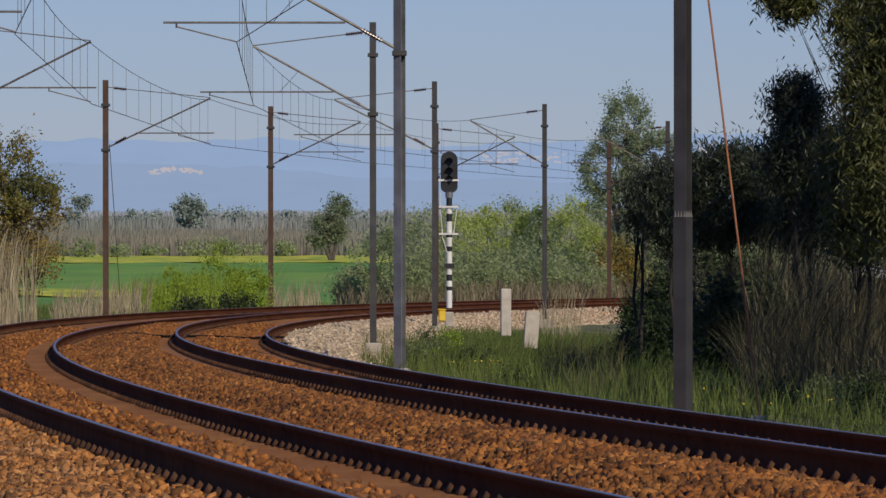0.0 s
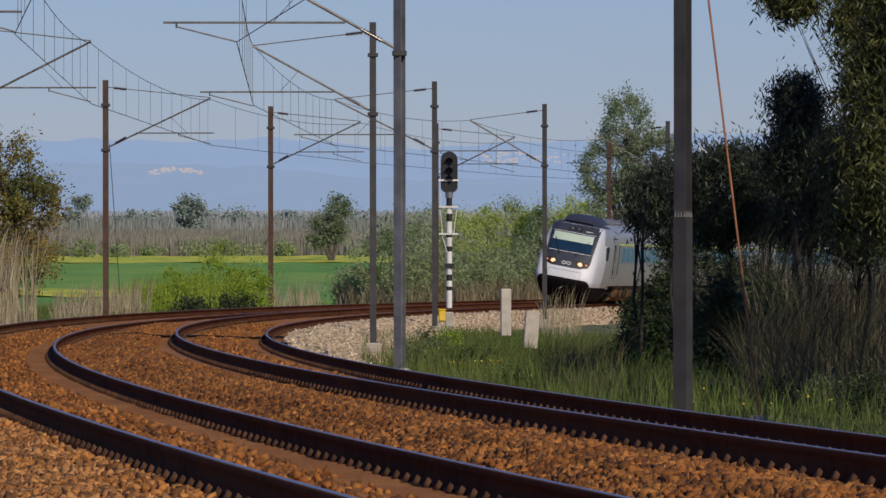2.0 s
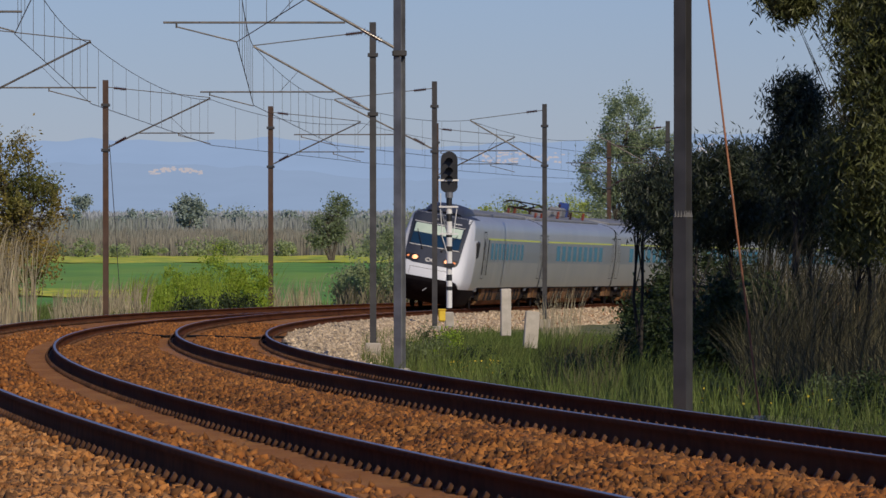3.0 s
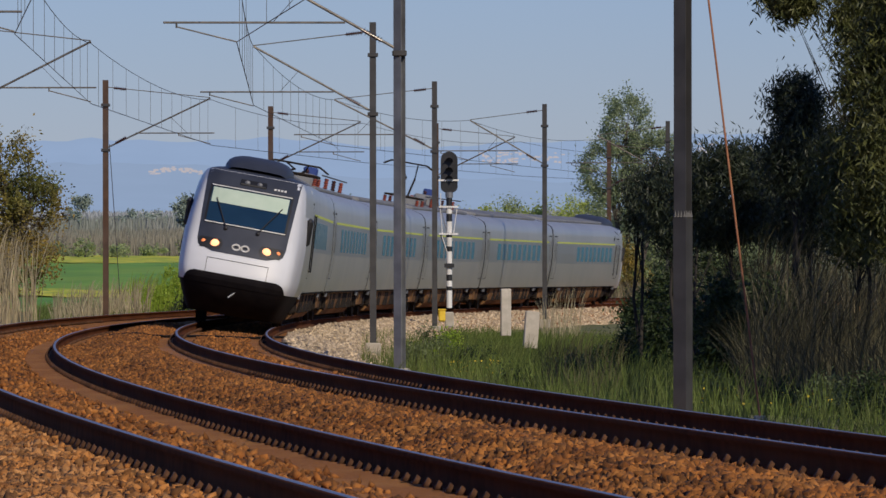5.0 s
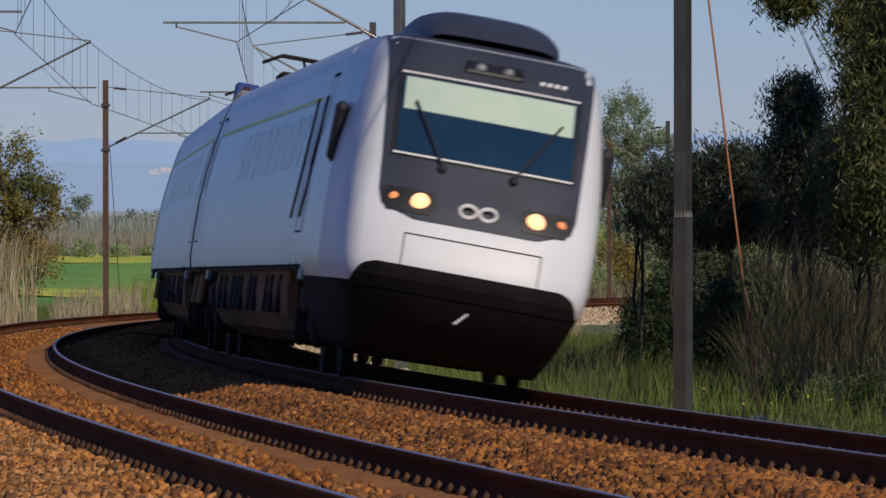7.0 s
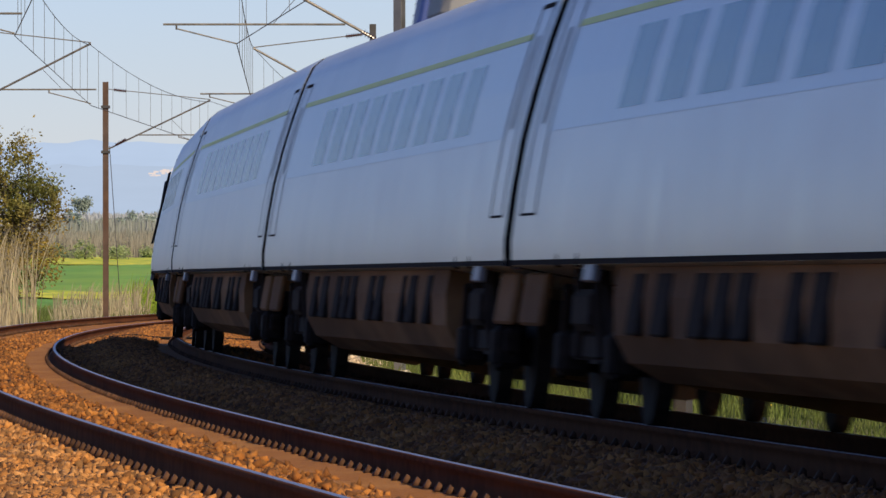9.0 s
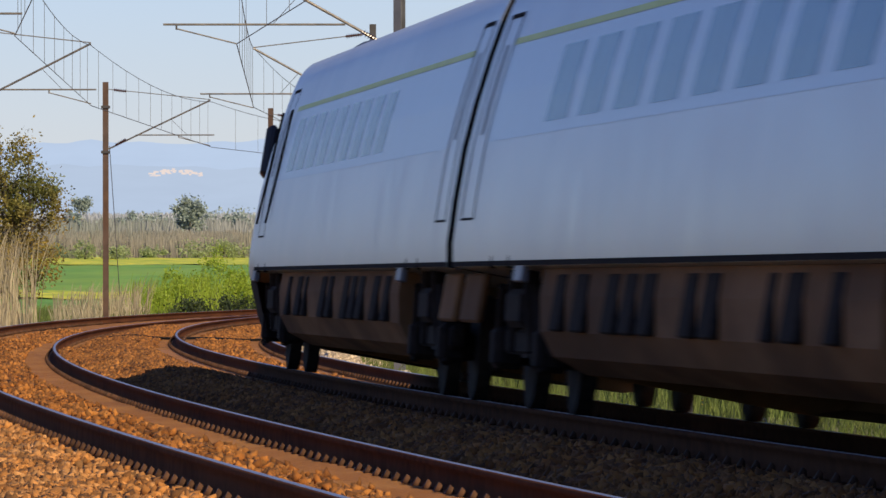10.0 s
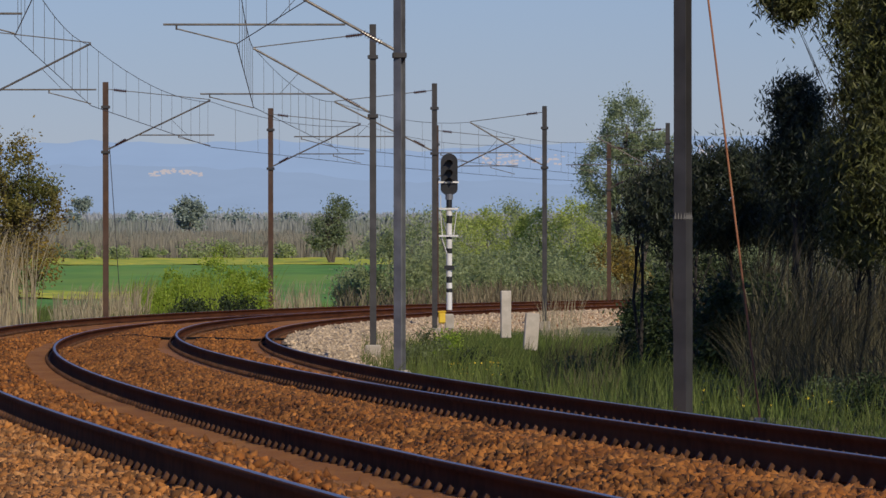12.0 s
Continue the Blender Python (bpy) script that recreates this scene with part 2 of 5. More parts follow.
# ---- two tracks: rails, sleepers, clips
RAIL = [(-0.075, -0.172), (0.075, -0.172), (0.075, -0.158), (0.012, -0.138), (0.010, -0.050), (0.036, -0.038), (0.036, -0.012), (0.026, -0.002),
        (-0.026, -0.002), (-0.036, -0.012), (-0.036, -0.038), (-0.010, -0.050), (-0.012, -0.138), (-0.075, -0.158)]
HEAD = [(-0.022, -0.008), (0.020, -0.008), (0.018, 0.0), (-0.020, 0.0)]
S_RAIL = np.concatenate([np.arange(-420, 40, 1.5), np.arange(40, 190, 1.0)])


def build_track(name, low, high, label):
    t = tagged(new(name), label, "railway track", kind="structure")
    slope = (high[1] - low[1]) / (high[0] - low[0])
    for off, z in (low, high):
        prof = [(off + o, z + h) for o, h in RAIL]
        r = put("rail", sweep("rail", S_RAIL, prof), M["rail"], t, "rust-brown steel rail with a worn bright top")
        put("running_surface", sweep("running_surface", S_RAIL, [(off + o, z + h) for o, h in HEAD]), M["rail_head"], r, "polished rail top")
    mid = (low[0] + high[0]) / 2
    zm = (low[1] + high[1]) / 2
    bm = bmesh.new()
    box_into(bm, (0, 0, -0.1), (2.6, 0.26, 0.2), bevel=0.02)
    me = bpy.data.meshes.new("sleeper")
    bm.to_mesh(me)
    bm.free()
    me.materials.append(M["sleeper"])
    roll = math.atan(slope)
    for s in np.arange(40, 128, 0.6):
        p = track(s, mid, zm - (0.19 if low[0] < 1 else 0.225))
        m = Matrix.Translation(p) @ Matrix.Rotation(heading(s) - math.pi / 2, 4, "Z") @ Matrix.Rotation(-roll, 4, "Y")
        put("sleeper", me, None, t, "", m)
    # sprung clips, two to a rail on every sleeper
    vs, fs = [], []
    base = [(-0.030, -0.07, 0), (0.022, -0.07, 0), (0.022, 0.07, 0), (-0.030, 0.07, 0), (0.004, -0.045, 0.052), (0.022, -0.045, 0.035), (0.022, 0.045, 0.035), (0.004, 0.045, 0.052)]
    cube = [(0, 3, 2, 1), (4, 5, 6, 7), (0, 1, 5, 4), (1, 2, 6, 5), (2, 3, 7, 6), (3, 0, 4, 7)]
    for off, z in (low, high):
        for s in np.arange(-30, 128, 0.6):
            for sd in (-1, 1):
                th = heading(s)
                c = track(s, off + sd * 0.125, z - 0.165)
                ax = np.array([math.sin(th), -math.cos(th), 0]) * sd
                al = np.array([math.cos(th), math.sin(th), 0])
                k = len(vs)
                for a, b, h in base:
                    vs.append(c - ax * a + al * b * 0.78 + np.array([0, 0, h * 1.1]))
                fs += [[k + i for i in f] for f in cube]
    tagged(put("rail_clips", big_mesh("rail_clips", vs, fs), M["clip"], t, "rusty sprung rail clips"), kind="stuff")
    return t


build_track("track_inner", RAILS["inner_low"], RAILS["inner_high"], "canted railway track on concrete sleepers curving out of sight")
build_track("track_outer", RAILS["outer_low"], RAILS["outer_high"], "curved railway track with rust-brown rails in ballast")

# ---- the tilting train
M["silver"] = mat("silver_grey_car_paint", (0.54, 0.55, 0.53), (0.59, 0.59, 0.565), 1.5, 0.40, 0.62, c=(0.46, 0.48, 0.48), c_scale=0.35, c_amount=0.5, rough_var=0.07, spec=0.5)
M["band"] = mat("mid_grey_window_band", (0.38, 0.42, 0.45), (0.42, 0.46, 0.49), 1.5, 0.36, 0.62, rough_var=0.05, spec=0.5)
M["lime"] = mat("lime_stripe_paint", (0.60, 0.68, 0.05), (0.66, 0.74, 0.07), 2, 0.45)
M["nose_white"] = mat("white_nose_paint", (0.60, 0.62, 0.66), (0.66, 0.68, 0.72), 1.2, 0.45, c=(0.5, 0.51, 0.53), c_scale=0.8, c_amount=0.35)
M["mask"] = mat("dark_blue_grey_mask", (0.032, 0.038, 0.056), (0.042, 0.049, 0.07), 2, 0.5, spec=0.35)
M["apron"] = mat("black_nose_apron", (0.008, 0.007, 0.009), (0.014, 0.012, 0.013), 3, 0.75, c=(0.009, 0.008, 0.008), c_scale=1.2, spec=0.06)
M["skirt"] = mat("hazed_skirt_panel", (0.20, 0.105, 0.044), (0.29, 0.160, 0.072), 2.5, 0.85, spec=0.12, c=(0.09, 0.05, 0.026), c_scale=0.8, c_amount=0.7, stretch=(0.3, 1, 1))
M["vent"] = mat("dark_vent", (0.02, 0.017, 0.015), (0.035, 0.03, 0.026), 20, 0.9, spec=0.08)
M["bogie"] = mat("grimy_bogie_steel", (0.014, 0.011, 0.009), (0.03, 0.023, 0.018), 6, 0.85, spec=0.12)
M["wheel"] = mat("wheel_steel", (0.016, 0.013, 0.011), (0.03, 0.025, 0.02), 6, 0.85, spec=0.12)
# The panes' blue base colour stands for the sky mirrored in them.
M["glass"] = mat("sky_tinted_train_glass", (0.05, 0.22, 0.34), (0.06, 0.25, 0.38), 2, 0.26, 0.0, spec=0.08, bump=0.006, bump_scale=1.4, detail=1.0)
M["windscreen"] = mat("tinted_windscreen", (0.010, 0.03, 0.06), (0.014, 0.04, 0.075), 1, 0.03, 0.0, spec=1.0)
M["blind"] = mat("pale_green_sun_blind", (0.45, 0.56, 0.46), (0.5, 0.6, 0.5), 3, 0.5)
M["roof"] = mat("hazed_grey_roof", (0.16, 0.165, 0.175), (0.22, 0.225, 0.235), 2, 0.6)
M["rubber"] = mat("black_gangway_rubber", (0.008, 0.008, 0.009), (0.014, 0.014, 0.015), 6, 0.9, spec=0.1)
M["lamp"] = glow("warm_headlamp", (1.0, 0.42, 0.20), 2.1)
M["amber"] = glow("amber_lamp", (0.8, 0.25, 0.08), 0.6)
M["redclay"] = mat("red_brown_insulator", (0.22, 0.05, 0.03), (0.3, 0.07, 0.04), 3, 0.4)
M["blue"] = mat("blue_box_paint", (0.02, 0.05, 0.2), (0.03, 0.06, 0.24), 3, 0.5)

# half section of the body: (half width, height above the rail)
SECTION = [(1.40, 0.93), (1.435, 1.12), (1.45, 1.5), (1.45, 1.9), (1.42, 2.3), (1.37, 2.7), (1.31, 3.05), (1.25, 3.26), (1.15, 3.38), (0.95, 3.455), (0.60, 3.51), (0.28, 3.53), (0.0, 3.535)]
SH = [h for w, h in SECTION]
SW = [w for w, h in SECTION]


def half_w(z):
    return float(np.interp(z, SH, SW))


NOSE_Z = [0.22, 0.45, 0.75, 0.98, 1.15, 1.5, 1.72, 2.0, 2.2, 2.58, 3.0, 3.2, 3.38, 3.44, 3.48, 3.515, 3.53]
NOSE_X = [0.85, 0.42, 0.12, 0.0, 0.02, 0.16, 0.28, 0.46, 0.58, 0.86, 1.20, 1.38, 1.60, 2.0, 2.6, 3.3, 3.7]


def nose_x(y, z):
    """How far behind the tip the nose's surface lies."""
    w = half_w(max(z, 0.98)) * (1.0 if z > 0.98 else 0.62 + 0.38 * (z / 0.98) ** 0.6)
    w = max(w, 0.02)
    wf = w * 0.84
    tip = float(np.interp(z, NOSE_Z, NOSE_X))
    run = max(0.1, 3.98 - tip - 0.42)
    u = min(abs(y) / w, 1.0)
    v = abs(y) / wf
    front = tip + 0.20 * min(v, 1.6) ** 4 + 0.09 * v * v
    if u <= 0.84:
        return front, w
    g = (u - 0.84) / 0.16
    return min(3.98, front + (run - 0.3) * (0.25 * g + 0.75 * g ** 2)), w


def nose_patch(ys, zs, lift, keep=None):
    """A patch that lies on the nose: grid of (y, z), lifted off its surface."""
    bm = bmesh.new()
    grid = [[None] * len(zs) for _ in ys]
    for i, y in enumerate(ys):
        for j, z in enumerate(zs):
            yy, zz = (y(z), z) if callable(y) else (y, z)
            x, w = nose_x(yy, zz)
            e = 0.02
            nx = Vector((1, (nose_x(yy + e, zz)[0] - nose_x(yy - e, zz)[0]) / (2 * e), (nose_x(yy, zz + e)[0] - nose_x(yy, zz - e)[0]) / (2 * e))).normalized()
            grid[i][j] = bm.verts.new(Vector((-x, yy, zz)) + nx * lift)
    for i in range(len(ys) - 1):
        for j in range(len(zs) - 1):
            bm.faces.new((grid[i][j], grid[i + 1][j], grid[i + 1][j + 1], grid[i][j + 1]))
    return bm


def lerp_edges(lo, hi, n):
    """n edges between two functions of z."""
    return [(lambda z, f=i / (n - 1): lo(z) * (1 - f) + hi(z) * f) for i in range(n)]


def side_strip(bm, x0, x1, z0, z1, side, lift, nz=3, nx=1):
    """A strip on the body's side between two lengths and two heights."""
    zs = np.linspace(z0, z1, nz + 1)
    xs = np.linspace(x0, x1, nx + 1)
    g = [[bm.verts.new((x, side * (half_w(z) + lift), z)) for z in zs] for x in xs]
    for i in range(nx):
        for j in range(nz):
            f = (g[i][j], g[i + 1][j], g[i + 1][j + 1], g[i][j + 1])
            bm.faces.new(f if side < 0 else f[::-1])


def shell(x0, x1):
    bm = bmesh.new()
    prof = [(-w, z) for w, z in SECTION] + [(w, z) for w, z in SECTION[-2::-1]]
    xs = np.linspace(x0, x1, 5)
    rows = [[bm.verts.new((x, y, z)) for y, z in prof] for x in xs]
    for r0, r1 in zip(rows, rows[1:]):
        for j in range(len(prof) - 1):
            bm.faces.new((r0[j], r0[j + 1], r1[j + 1], r1[j]))
    bm.faces.new([bm.verts.new((x0, y, z)) for y, z in prof])
    bm.faces.new([bm.verts.new((x1, y, z)) for y, z in prof[::-1]])
    w, z = SECTION[0]
    bm.faces.new([bm.verts.new(p) for p in ((x0, -w, z), (x1, -w, z), (x1, w, z), (x0, w, z))][::-1])
    return bm


def wheelset(parent, x):
    for sd in (-1, 1):
        bm = bmesh.new()
        m = Matrix.Translation((x, sd * 0.87, 0.445)) @ Matrix.Rotation(math.pi / 2, 4, "X")
        bmesh.ops.create_cone(bm, cap_ends=True, segments=24, radius1=0.445, radius2=0.445, depth=0.13, matrix=m)
        bmesh.ops.create_cone(bm, cap_ends=True, segments=12, radius1=0.13, radius2=0.1, depth=0.2, matrix=Matrix.Translation((x, sd * 0.95, 0.445)) @ Matrix.Rotation(math.pi / 2, 4, "X"))
        part("wheel", bm, M["wheel"], parent)


def bogie(parent, x):
    bm = bmesh.new()
    for sd in (-1, 1):
        box_into(bm, (x, sd * 1.1, 0.52), (3.3, 0.14, 0.2), bevel=0.03)
        box_into(bm, (x, sd * 1.12, 0.78), (1.0, 0.3, 0.3), bevel=0.05)
        for e in (-1, 1):
            tube_into(bm, (x + e * 0.6, sd * 1.14, 0.45), (x + e * 0.45, sd * 1.2, 1.12), 0.07)
            box_into(bm, (x + e * 1.35, sd * 1.12, 0.47), (0.34, 0.26, 0.34), bevel=0.05)
            tube_into(bm, (x + e * 1.5, sd * 1.18, 0.3), (x + e * 1.05, sd * 1.22, 0.95), 0.04)
    box_into(bm, (x, 0, 0.55), (0.5, 2.3, 0.3))
    for e in (-1, 1):
        tube_into(bm, (x + e * 1.35, -0.9, 0.445), (x + e * 1.35, 0.9, 0.445), 0.09)
    b = part("bogie", bm, M["bogie"], parent, "grimy dark bogie frame with dampers")
    for e in (-1, 1):
        wheelset(b, x + e * 1.35)


BODY_TILT = Matrix.Translation((0, 0, 0.9)) @ Matrix.Rotation(radians(-6.8), 4, "X") @ Matrix.Translation((0, 0, -0.9))


def put_window(parent, x0, x1, sd):
    bm = bmesh.new()
    side_strip(bm, x0, x1, 2.02, 2.62, sd, 0.006)
    part("window_pane", bm, M["glass"], parent)


def carriage(length, front, label, gear_kind=0):
    """A railcar; x runs forward, its front end at x = 0. front: 1 a cab ahead, -1 a cab behind, 0 none."""
    car = tagged(new("railcar"), label, "train carriage", "cars of the train")
    flip = Matrix()
    if front < 0:  # a cab behind is built ahead and turned round
        flip = Matrix.Translation((-length, 0, 0)) @ Matrix.Rotation(math.pi, 4, "Z")
    bx0, bx1 = -length + 0.22, (-4.0 if front else -0.22)
    bm = shell(bx0, bx1)
    body_ob = part("body", bm, M["silver"], car, "silver-grey painted body shell", smooth=False)
    body_ob.matrix_basis = BODY_TILT @ flip
    for p in body_ob.data.polygons:
        p.use_smooth = len(p.vertices) == 4 and abs(p.normal.z) < 0.999
    # lower sills, window bands, lime stripes
    for sd in (-1, 1):
        a = bx1 - (1.9 if front else 1.3)
        b = bx0 + 1.3
        bm = bmesh.new()
        side_strip(bm, b, a, 1.93, 2.72, sd, 0.003, 4, 1)
        part("window_band", bm, M["band"], body_ob, "darker grey window band")
        bm = bmesh.new()
        side_strip(bm, b, a, 2.735, 2.79, sd, 0.004, 1, 1)
        part("stripe", bm, M["lime"], body_ob, "lime green stripe")
        n = 9
        w0, w1 = b + (6.5 if front else 3.2), a - (0.8 if front else 2.6)
        pitch = (w1 - w0) / n
        for i in range(n):
            put_window(body_ob, w0 + (i + 0.17) * pitch, w0 + (i + 0.83) * pitch, sd)
        # doors at the ends
        for e, xx in ((0, bx0 + 0.35), (1, bx1 - 1.25)):
            bm = bmesh.new()
            for x in (xx, xx + 0.86):
                side_strip(bm, x, x + 0.055, 1.3, 3.0, sd, 0.005, 6, 1)
            side_strip(bm, xx, xx + 0.9, 1.3, 1.32, sd, 0.005, 1, 1)
            side_strip(bm, xx, xx + 0.9, 2.98, 3.02, sd, 0.005, 1, 1)
            door = part("door", bm, M["rubber"], body_ob, "door seam in black rubber")
            bm = bmesh.new()
            side_strip(bm, xx + 0.38, xx + 0.52, 2.0, 2.75, sd, 0.006)
            part("door_window", bm, M["black"], door, "narrow dark door window")
        bm = bmesh.new()
        side_strip(bm, bx0, bx1, 0.93, 0.97, sd, 0.006, 1, 1)
        part("sill", bm, M["rubber"], body_ob, "black sill line")
    # roof fairing
    bm = bmesh.new()
    box_into(bm, ((bx0 + bx1) / 2, 0, 3.55), (bx1 - bx0 - 3, 1.3, 0.12), bevel=0.04)
    part("roof_fairing", bm, M["roof"], body_ob, "dusty grey roof fairing")
    # skirts between the bogies, with vents
    b1, b2 = (-5.2 if front else -3.45), -length + 3.45
    for sd in (-1, 1):
        bm = bmesh.new()
        prof = [(1.30, 0.925), (1.30, 0.72), (1.25, 0.46), (1.12, 0.29), (0.85, 0.2)]
        xs = (b1 - 2.0, b2 + 2.0)
        g = [[bm.verts.new((x, sd * w, z)) for w, z in prof] for x in xs]
        for j in range(4):
            bm.faces.new((g[0][j], g[1][j], g[1][j + 1], g[0][j + 1]))
        for r in g:
            bm.faces.new(r + [bm.verts.new((r[0].co.x, 0, 0.2)), bm.verts.new((r[0].co.x, 0, 0.92))])
        bmesh.ops.recalc_face_normals(bm, faces=bm.faces)
        sk = part("skirt", bm, M["skirt"], body_ob, "dusty brown skirt panel with dark vents")
        L = xs[0] - xs[1]
        for i, f in enumerate((0.08, 0.16, 0.27, 0.33, 0.39, 0.52, 0.58, 0.74, 0.80, 0.90)):
            x = xs[1] + L * f
            wv = (0.5, 0.62, 0.58, 0.58, 0.58, 0.5, 0.6, 0.26, 0.6, 0.4)[i]
            bm = bmesh.new()
            box_into(bm, (x, sd * 1.285, 0.67), (wv, 0.06, 0.42), bevel=0.012)
            part("vent", bm, M["vent"], sk)
        # end panels beyond the bogies
        for xa, xb in ((-0.25, b1 + 2.0), (b2 - 2.0, -length + 0.25)):
            if xa - xb > 0.4 and not (front and xa > -1):
                bm = box(((xa + xb) / 2, sd * 1.25, 0.70), (xa - xb, 0.06, 0.40), bevel=0.02)
                part("end_skirt", bm, M["skirt"], body_ob)
    # black plates added over the sunlit car ends to keep the gaps dark
    for x, on in ((bx1 + 0.004, front == 0), (bx0 - 0.004, True)):
        if on:
            bm = bmesh.new()
            prof = [(-w * 0.998, z) for w, z in SECTION] + [(w * 0.998, z) for w, z in SECTION[-2::-1]]
            r = [[bm.verts.new((x + d, y, z)) for y, z in prof] for d in (-0.002, 0.002)]
            bm.faces.new(r[0])
            bm.faces.new(r[1][::-1])
            part("end_frame", bm, M["rubber"], body_ob, "black plate added to darken the car end")
    # gangway bellows at plain ends
    for x, on in ((-0.03, front == 0), (-length + 0.03, True)):
        if on:
            bm = bmesh.new()
            prof = [(-w * 0.95, z * 0.985) for w, z in SECTION] + [(w * 0.95, z * 0.985) for w, z in SECTION[-2::-1]]
            r = [[bm.verts.new((x + d, y, z)) for y, z in prof] for d in (-0.24, 0.24)]
            for j in range(len(prof) - 1):
                bm.faces.new((r[0][j], r[1][j], r[1][j + 1], r[0][j + 1]))
            part("gangway_bellows", bm, M["rubber"], body_ob, "black rubber gangway bellows")
    # upright stays above each bogie
    for sd in (-1, 1):
        for xb in (b1, b2):
            for e in (-0.55, 0.55):
                part("stay_bracket", box((xb + e, sd * 1.39, 1.0), (0.07, 0.05, 0.17), bevel=0.01), M["rubber"], body_ob)
            part("suspension_box", box((xb + 1.2, sd * 1.37, 0.88), (0.5, 0.06, 0.14), bevel=0.01), M["galv"], body_ob, "grey steel box above the bogie")
    if front:
        cab(body_ob)
    if gear_kind:
        roof_gear(body_ob, length, gear_kind)
    run_bm = box((-length / 2, 0, 0.62), (length - 6, 1.6, 0.5), bevel=0.05)
    gear = part("underframe", run_bm, M["bogie"], car, "dark underfloor equipment")
    gear.matrix_basis = flip
    bogie(gear, b1)
    bogie(gear, b2)
    return car


def cab(body):
    # white nose
    zs = list(np.linspace(0.86, 3.0, 20)) + [3.1, 3.2, 3.3, 3.38, 3.42, 3.45, 3.475, 3.50, 3.515, 3.528]
    bm = bmesh.new()
    us = [math.sin(t) for t in np.linspace(-math.pi / 2, math.pi / 2, 31)]

    def ring(z):
        x, w = nose_x(0, z)
        out = [(-4.05, -w, z)]
        for u in us:
            out.append((-max(0, min(nose_x(u * w, z)[0], 4.0)), u * w, z))
        return out + [(-4.05, w, z)]
    rows = [[bm.verts.new(p) for p in ring(z)] for z in zs]
    for a, b in zip(rows, rows[1:]):
        for j in range(len(a) - 1):
            bm.faces.new((a[j], a[j + 1], b[j + 1], b[j]))
    roof = bm.copy()
    bmesh.ops.delete(roof, geom=[f for f in roof.faces if f.calc_center_median().z < 3.36], context="FACES")
    bmesh.ops.delete(bm, geom=[f for f in bm.faces if f.calc_center_median().z >= 3.36], context="FACES")
    part("cab_roof", roof, M["mask"], body, "dark blue-grey cab roof", smooth=True)
    back = bm.copy()
    bmesh.ops.delete(back, geom=[f for f in back.faces if f.calc_center_median().x > -2.3], context="FACES")
    bmesh.ops.delete(bm, geom=[f for f in bm.faces if f.calc_center_median().x <= -2.3], context="FACES")
    other = back.copy()
    bmesh.ops.delete(other, geom=[f for f in other.faces if f.calc_center_median().y > 0], context="FACES")
    bmesh.ops.delete(back, geom=[f for f in back.faces if f.calc_center_median().y <= 0], context="FACES")
    part("cab_side", back, M["silver"], body, "silver-grey cab side", smooth=True)
    part("cab_side", other, M["silver"], body, "silver-grey cab side", smooth=True)
    nose = part("nose", bm, M["nose_white"], body, "white rounded nose", smooth=True)
    # black apron below
    bm = bmesh.new()
    rows = [[bm.verts.new(p) for p in ring(z)] for z in (0.2, 0.3, 0.45, 0.6, 0.75, 0.86)]
    for a, b in zip(rows, rows[1:]):
        for j in range(len(a) - 1):
            bm.faces.new((a[j], a[j + 1], b[j + 1], b[j]))
    bm.faces.new(rows[0][::-1])
    apron = part("apron", bm, M["apron"], body, "black nose apron, road-worn", smooth=True)
    part("apron_lip", nose_patch(lerp_edges(lambda z: -np.interp(z, [0.84, 0.98, 1.05, 1.09], [1.14, 1.10, 1.04, 0.92]), lambda z: np.interp(z, [0.84, 0.98, 1.05, 1.09], [1.14, 1.10, 1.04, 0.92]), 19), [0.84, 0.9, 0.96, 1.02, 1.06, 1.09], 0.012), M["apron"], apron)
    # dark mask, windscreen, blind
    hw = lambda z: np.interp(z, [1.55, 1.66, 1.8, 2.1, 3.0, 3.35, 3.5], [0.62, 0.95, 0.99, 1.0, 1.04, 1.05, 1.03])
    mask = part("mask", nose_patch(lerp_edges(lambda z: -hw(z), hw, 21), [1.55, 1.6, 1.66, 1.73, 1.8, 1.95, 2.1, 2.3, 2.5, 2.7, 2.9, 3.05, 3.2, 3.3, 3.36, 3.40], 0.010), M["mask"], body, "dark blue-grey front mask", smooth=True)
    part("screen_frame", nose_patch(lerp_edges(lambda z: -0.93, lambda z: 0.93, 13), [2.16, 2.36, 2.56, 2.76, 3.03], 0.016), M["black"], mask, "black screen surround", smooth=True)
    scr = part("windscreen", nose_patch(lerp_edges(lambda z: -0.88, lambda z: 0.88, 13), [2.20, 2.4, 2.6, 2.8, 2.98], 0.022), M["windscreen"], mask, "tinted windscreen", smooth=True)
    part("sun_blind", nose_patch(lerp_edges(lambda z: -0.85, lambda z: 0.85, 13), [2.63, 2.74, 2.85, 2.96], 0.027), M["blind"], scr, "pale green blind drawn half down")
    for z in (2.18, 3.005):
        part("screen_trim", nose_patch(lerp_edges(lambda z: -0.9, lambda z: 0.9, 13), [z - 0.009, z + 0.009], 0.028), M["white_paint"], mask, "bright trim line")
    for sd in (-1, 1):
        lens = part("headlamp_housing", nose_patch(lerp_edges(lambda z: sd * (0.40 + 0.5 * abs(z - 1.73)), lambda z: sd * (0.98 - 0.6 * abs(z - 1.75)), 9), [1.61, 1.66, 1.72, 1.78, 1.84], 0.018), M["black"], mask, "black lamp housing", smooth=True)
        x = nose_x(0.58, 1.72)[0]
        bm = bmesh.new()
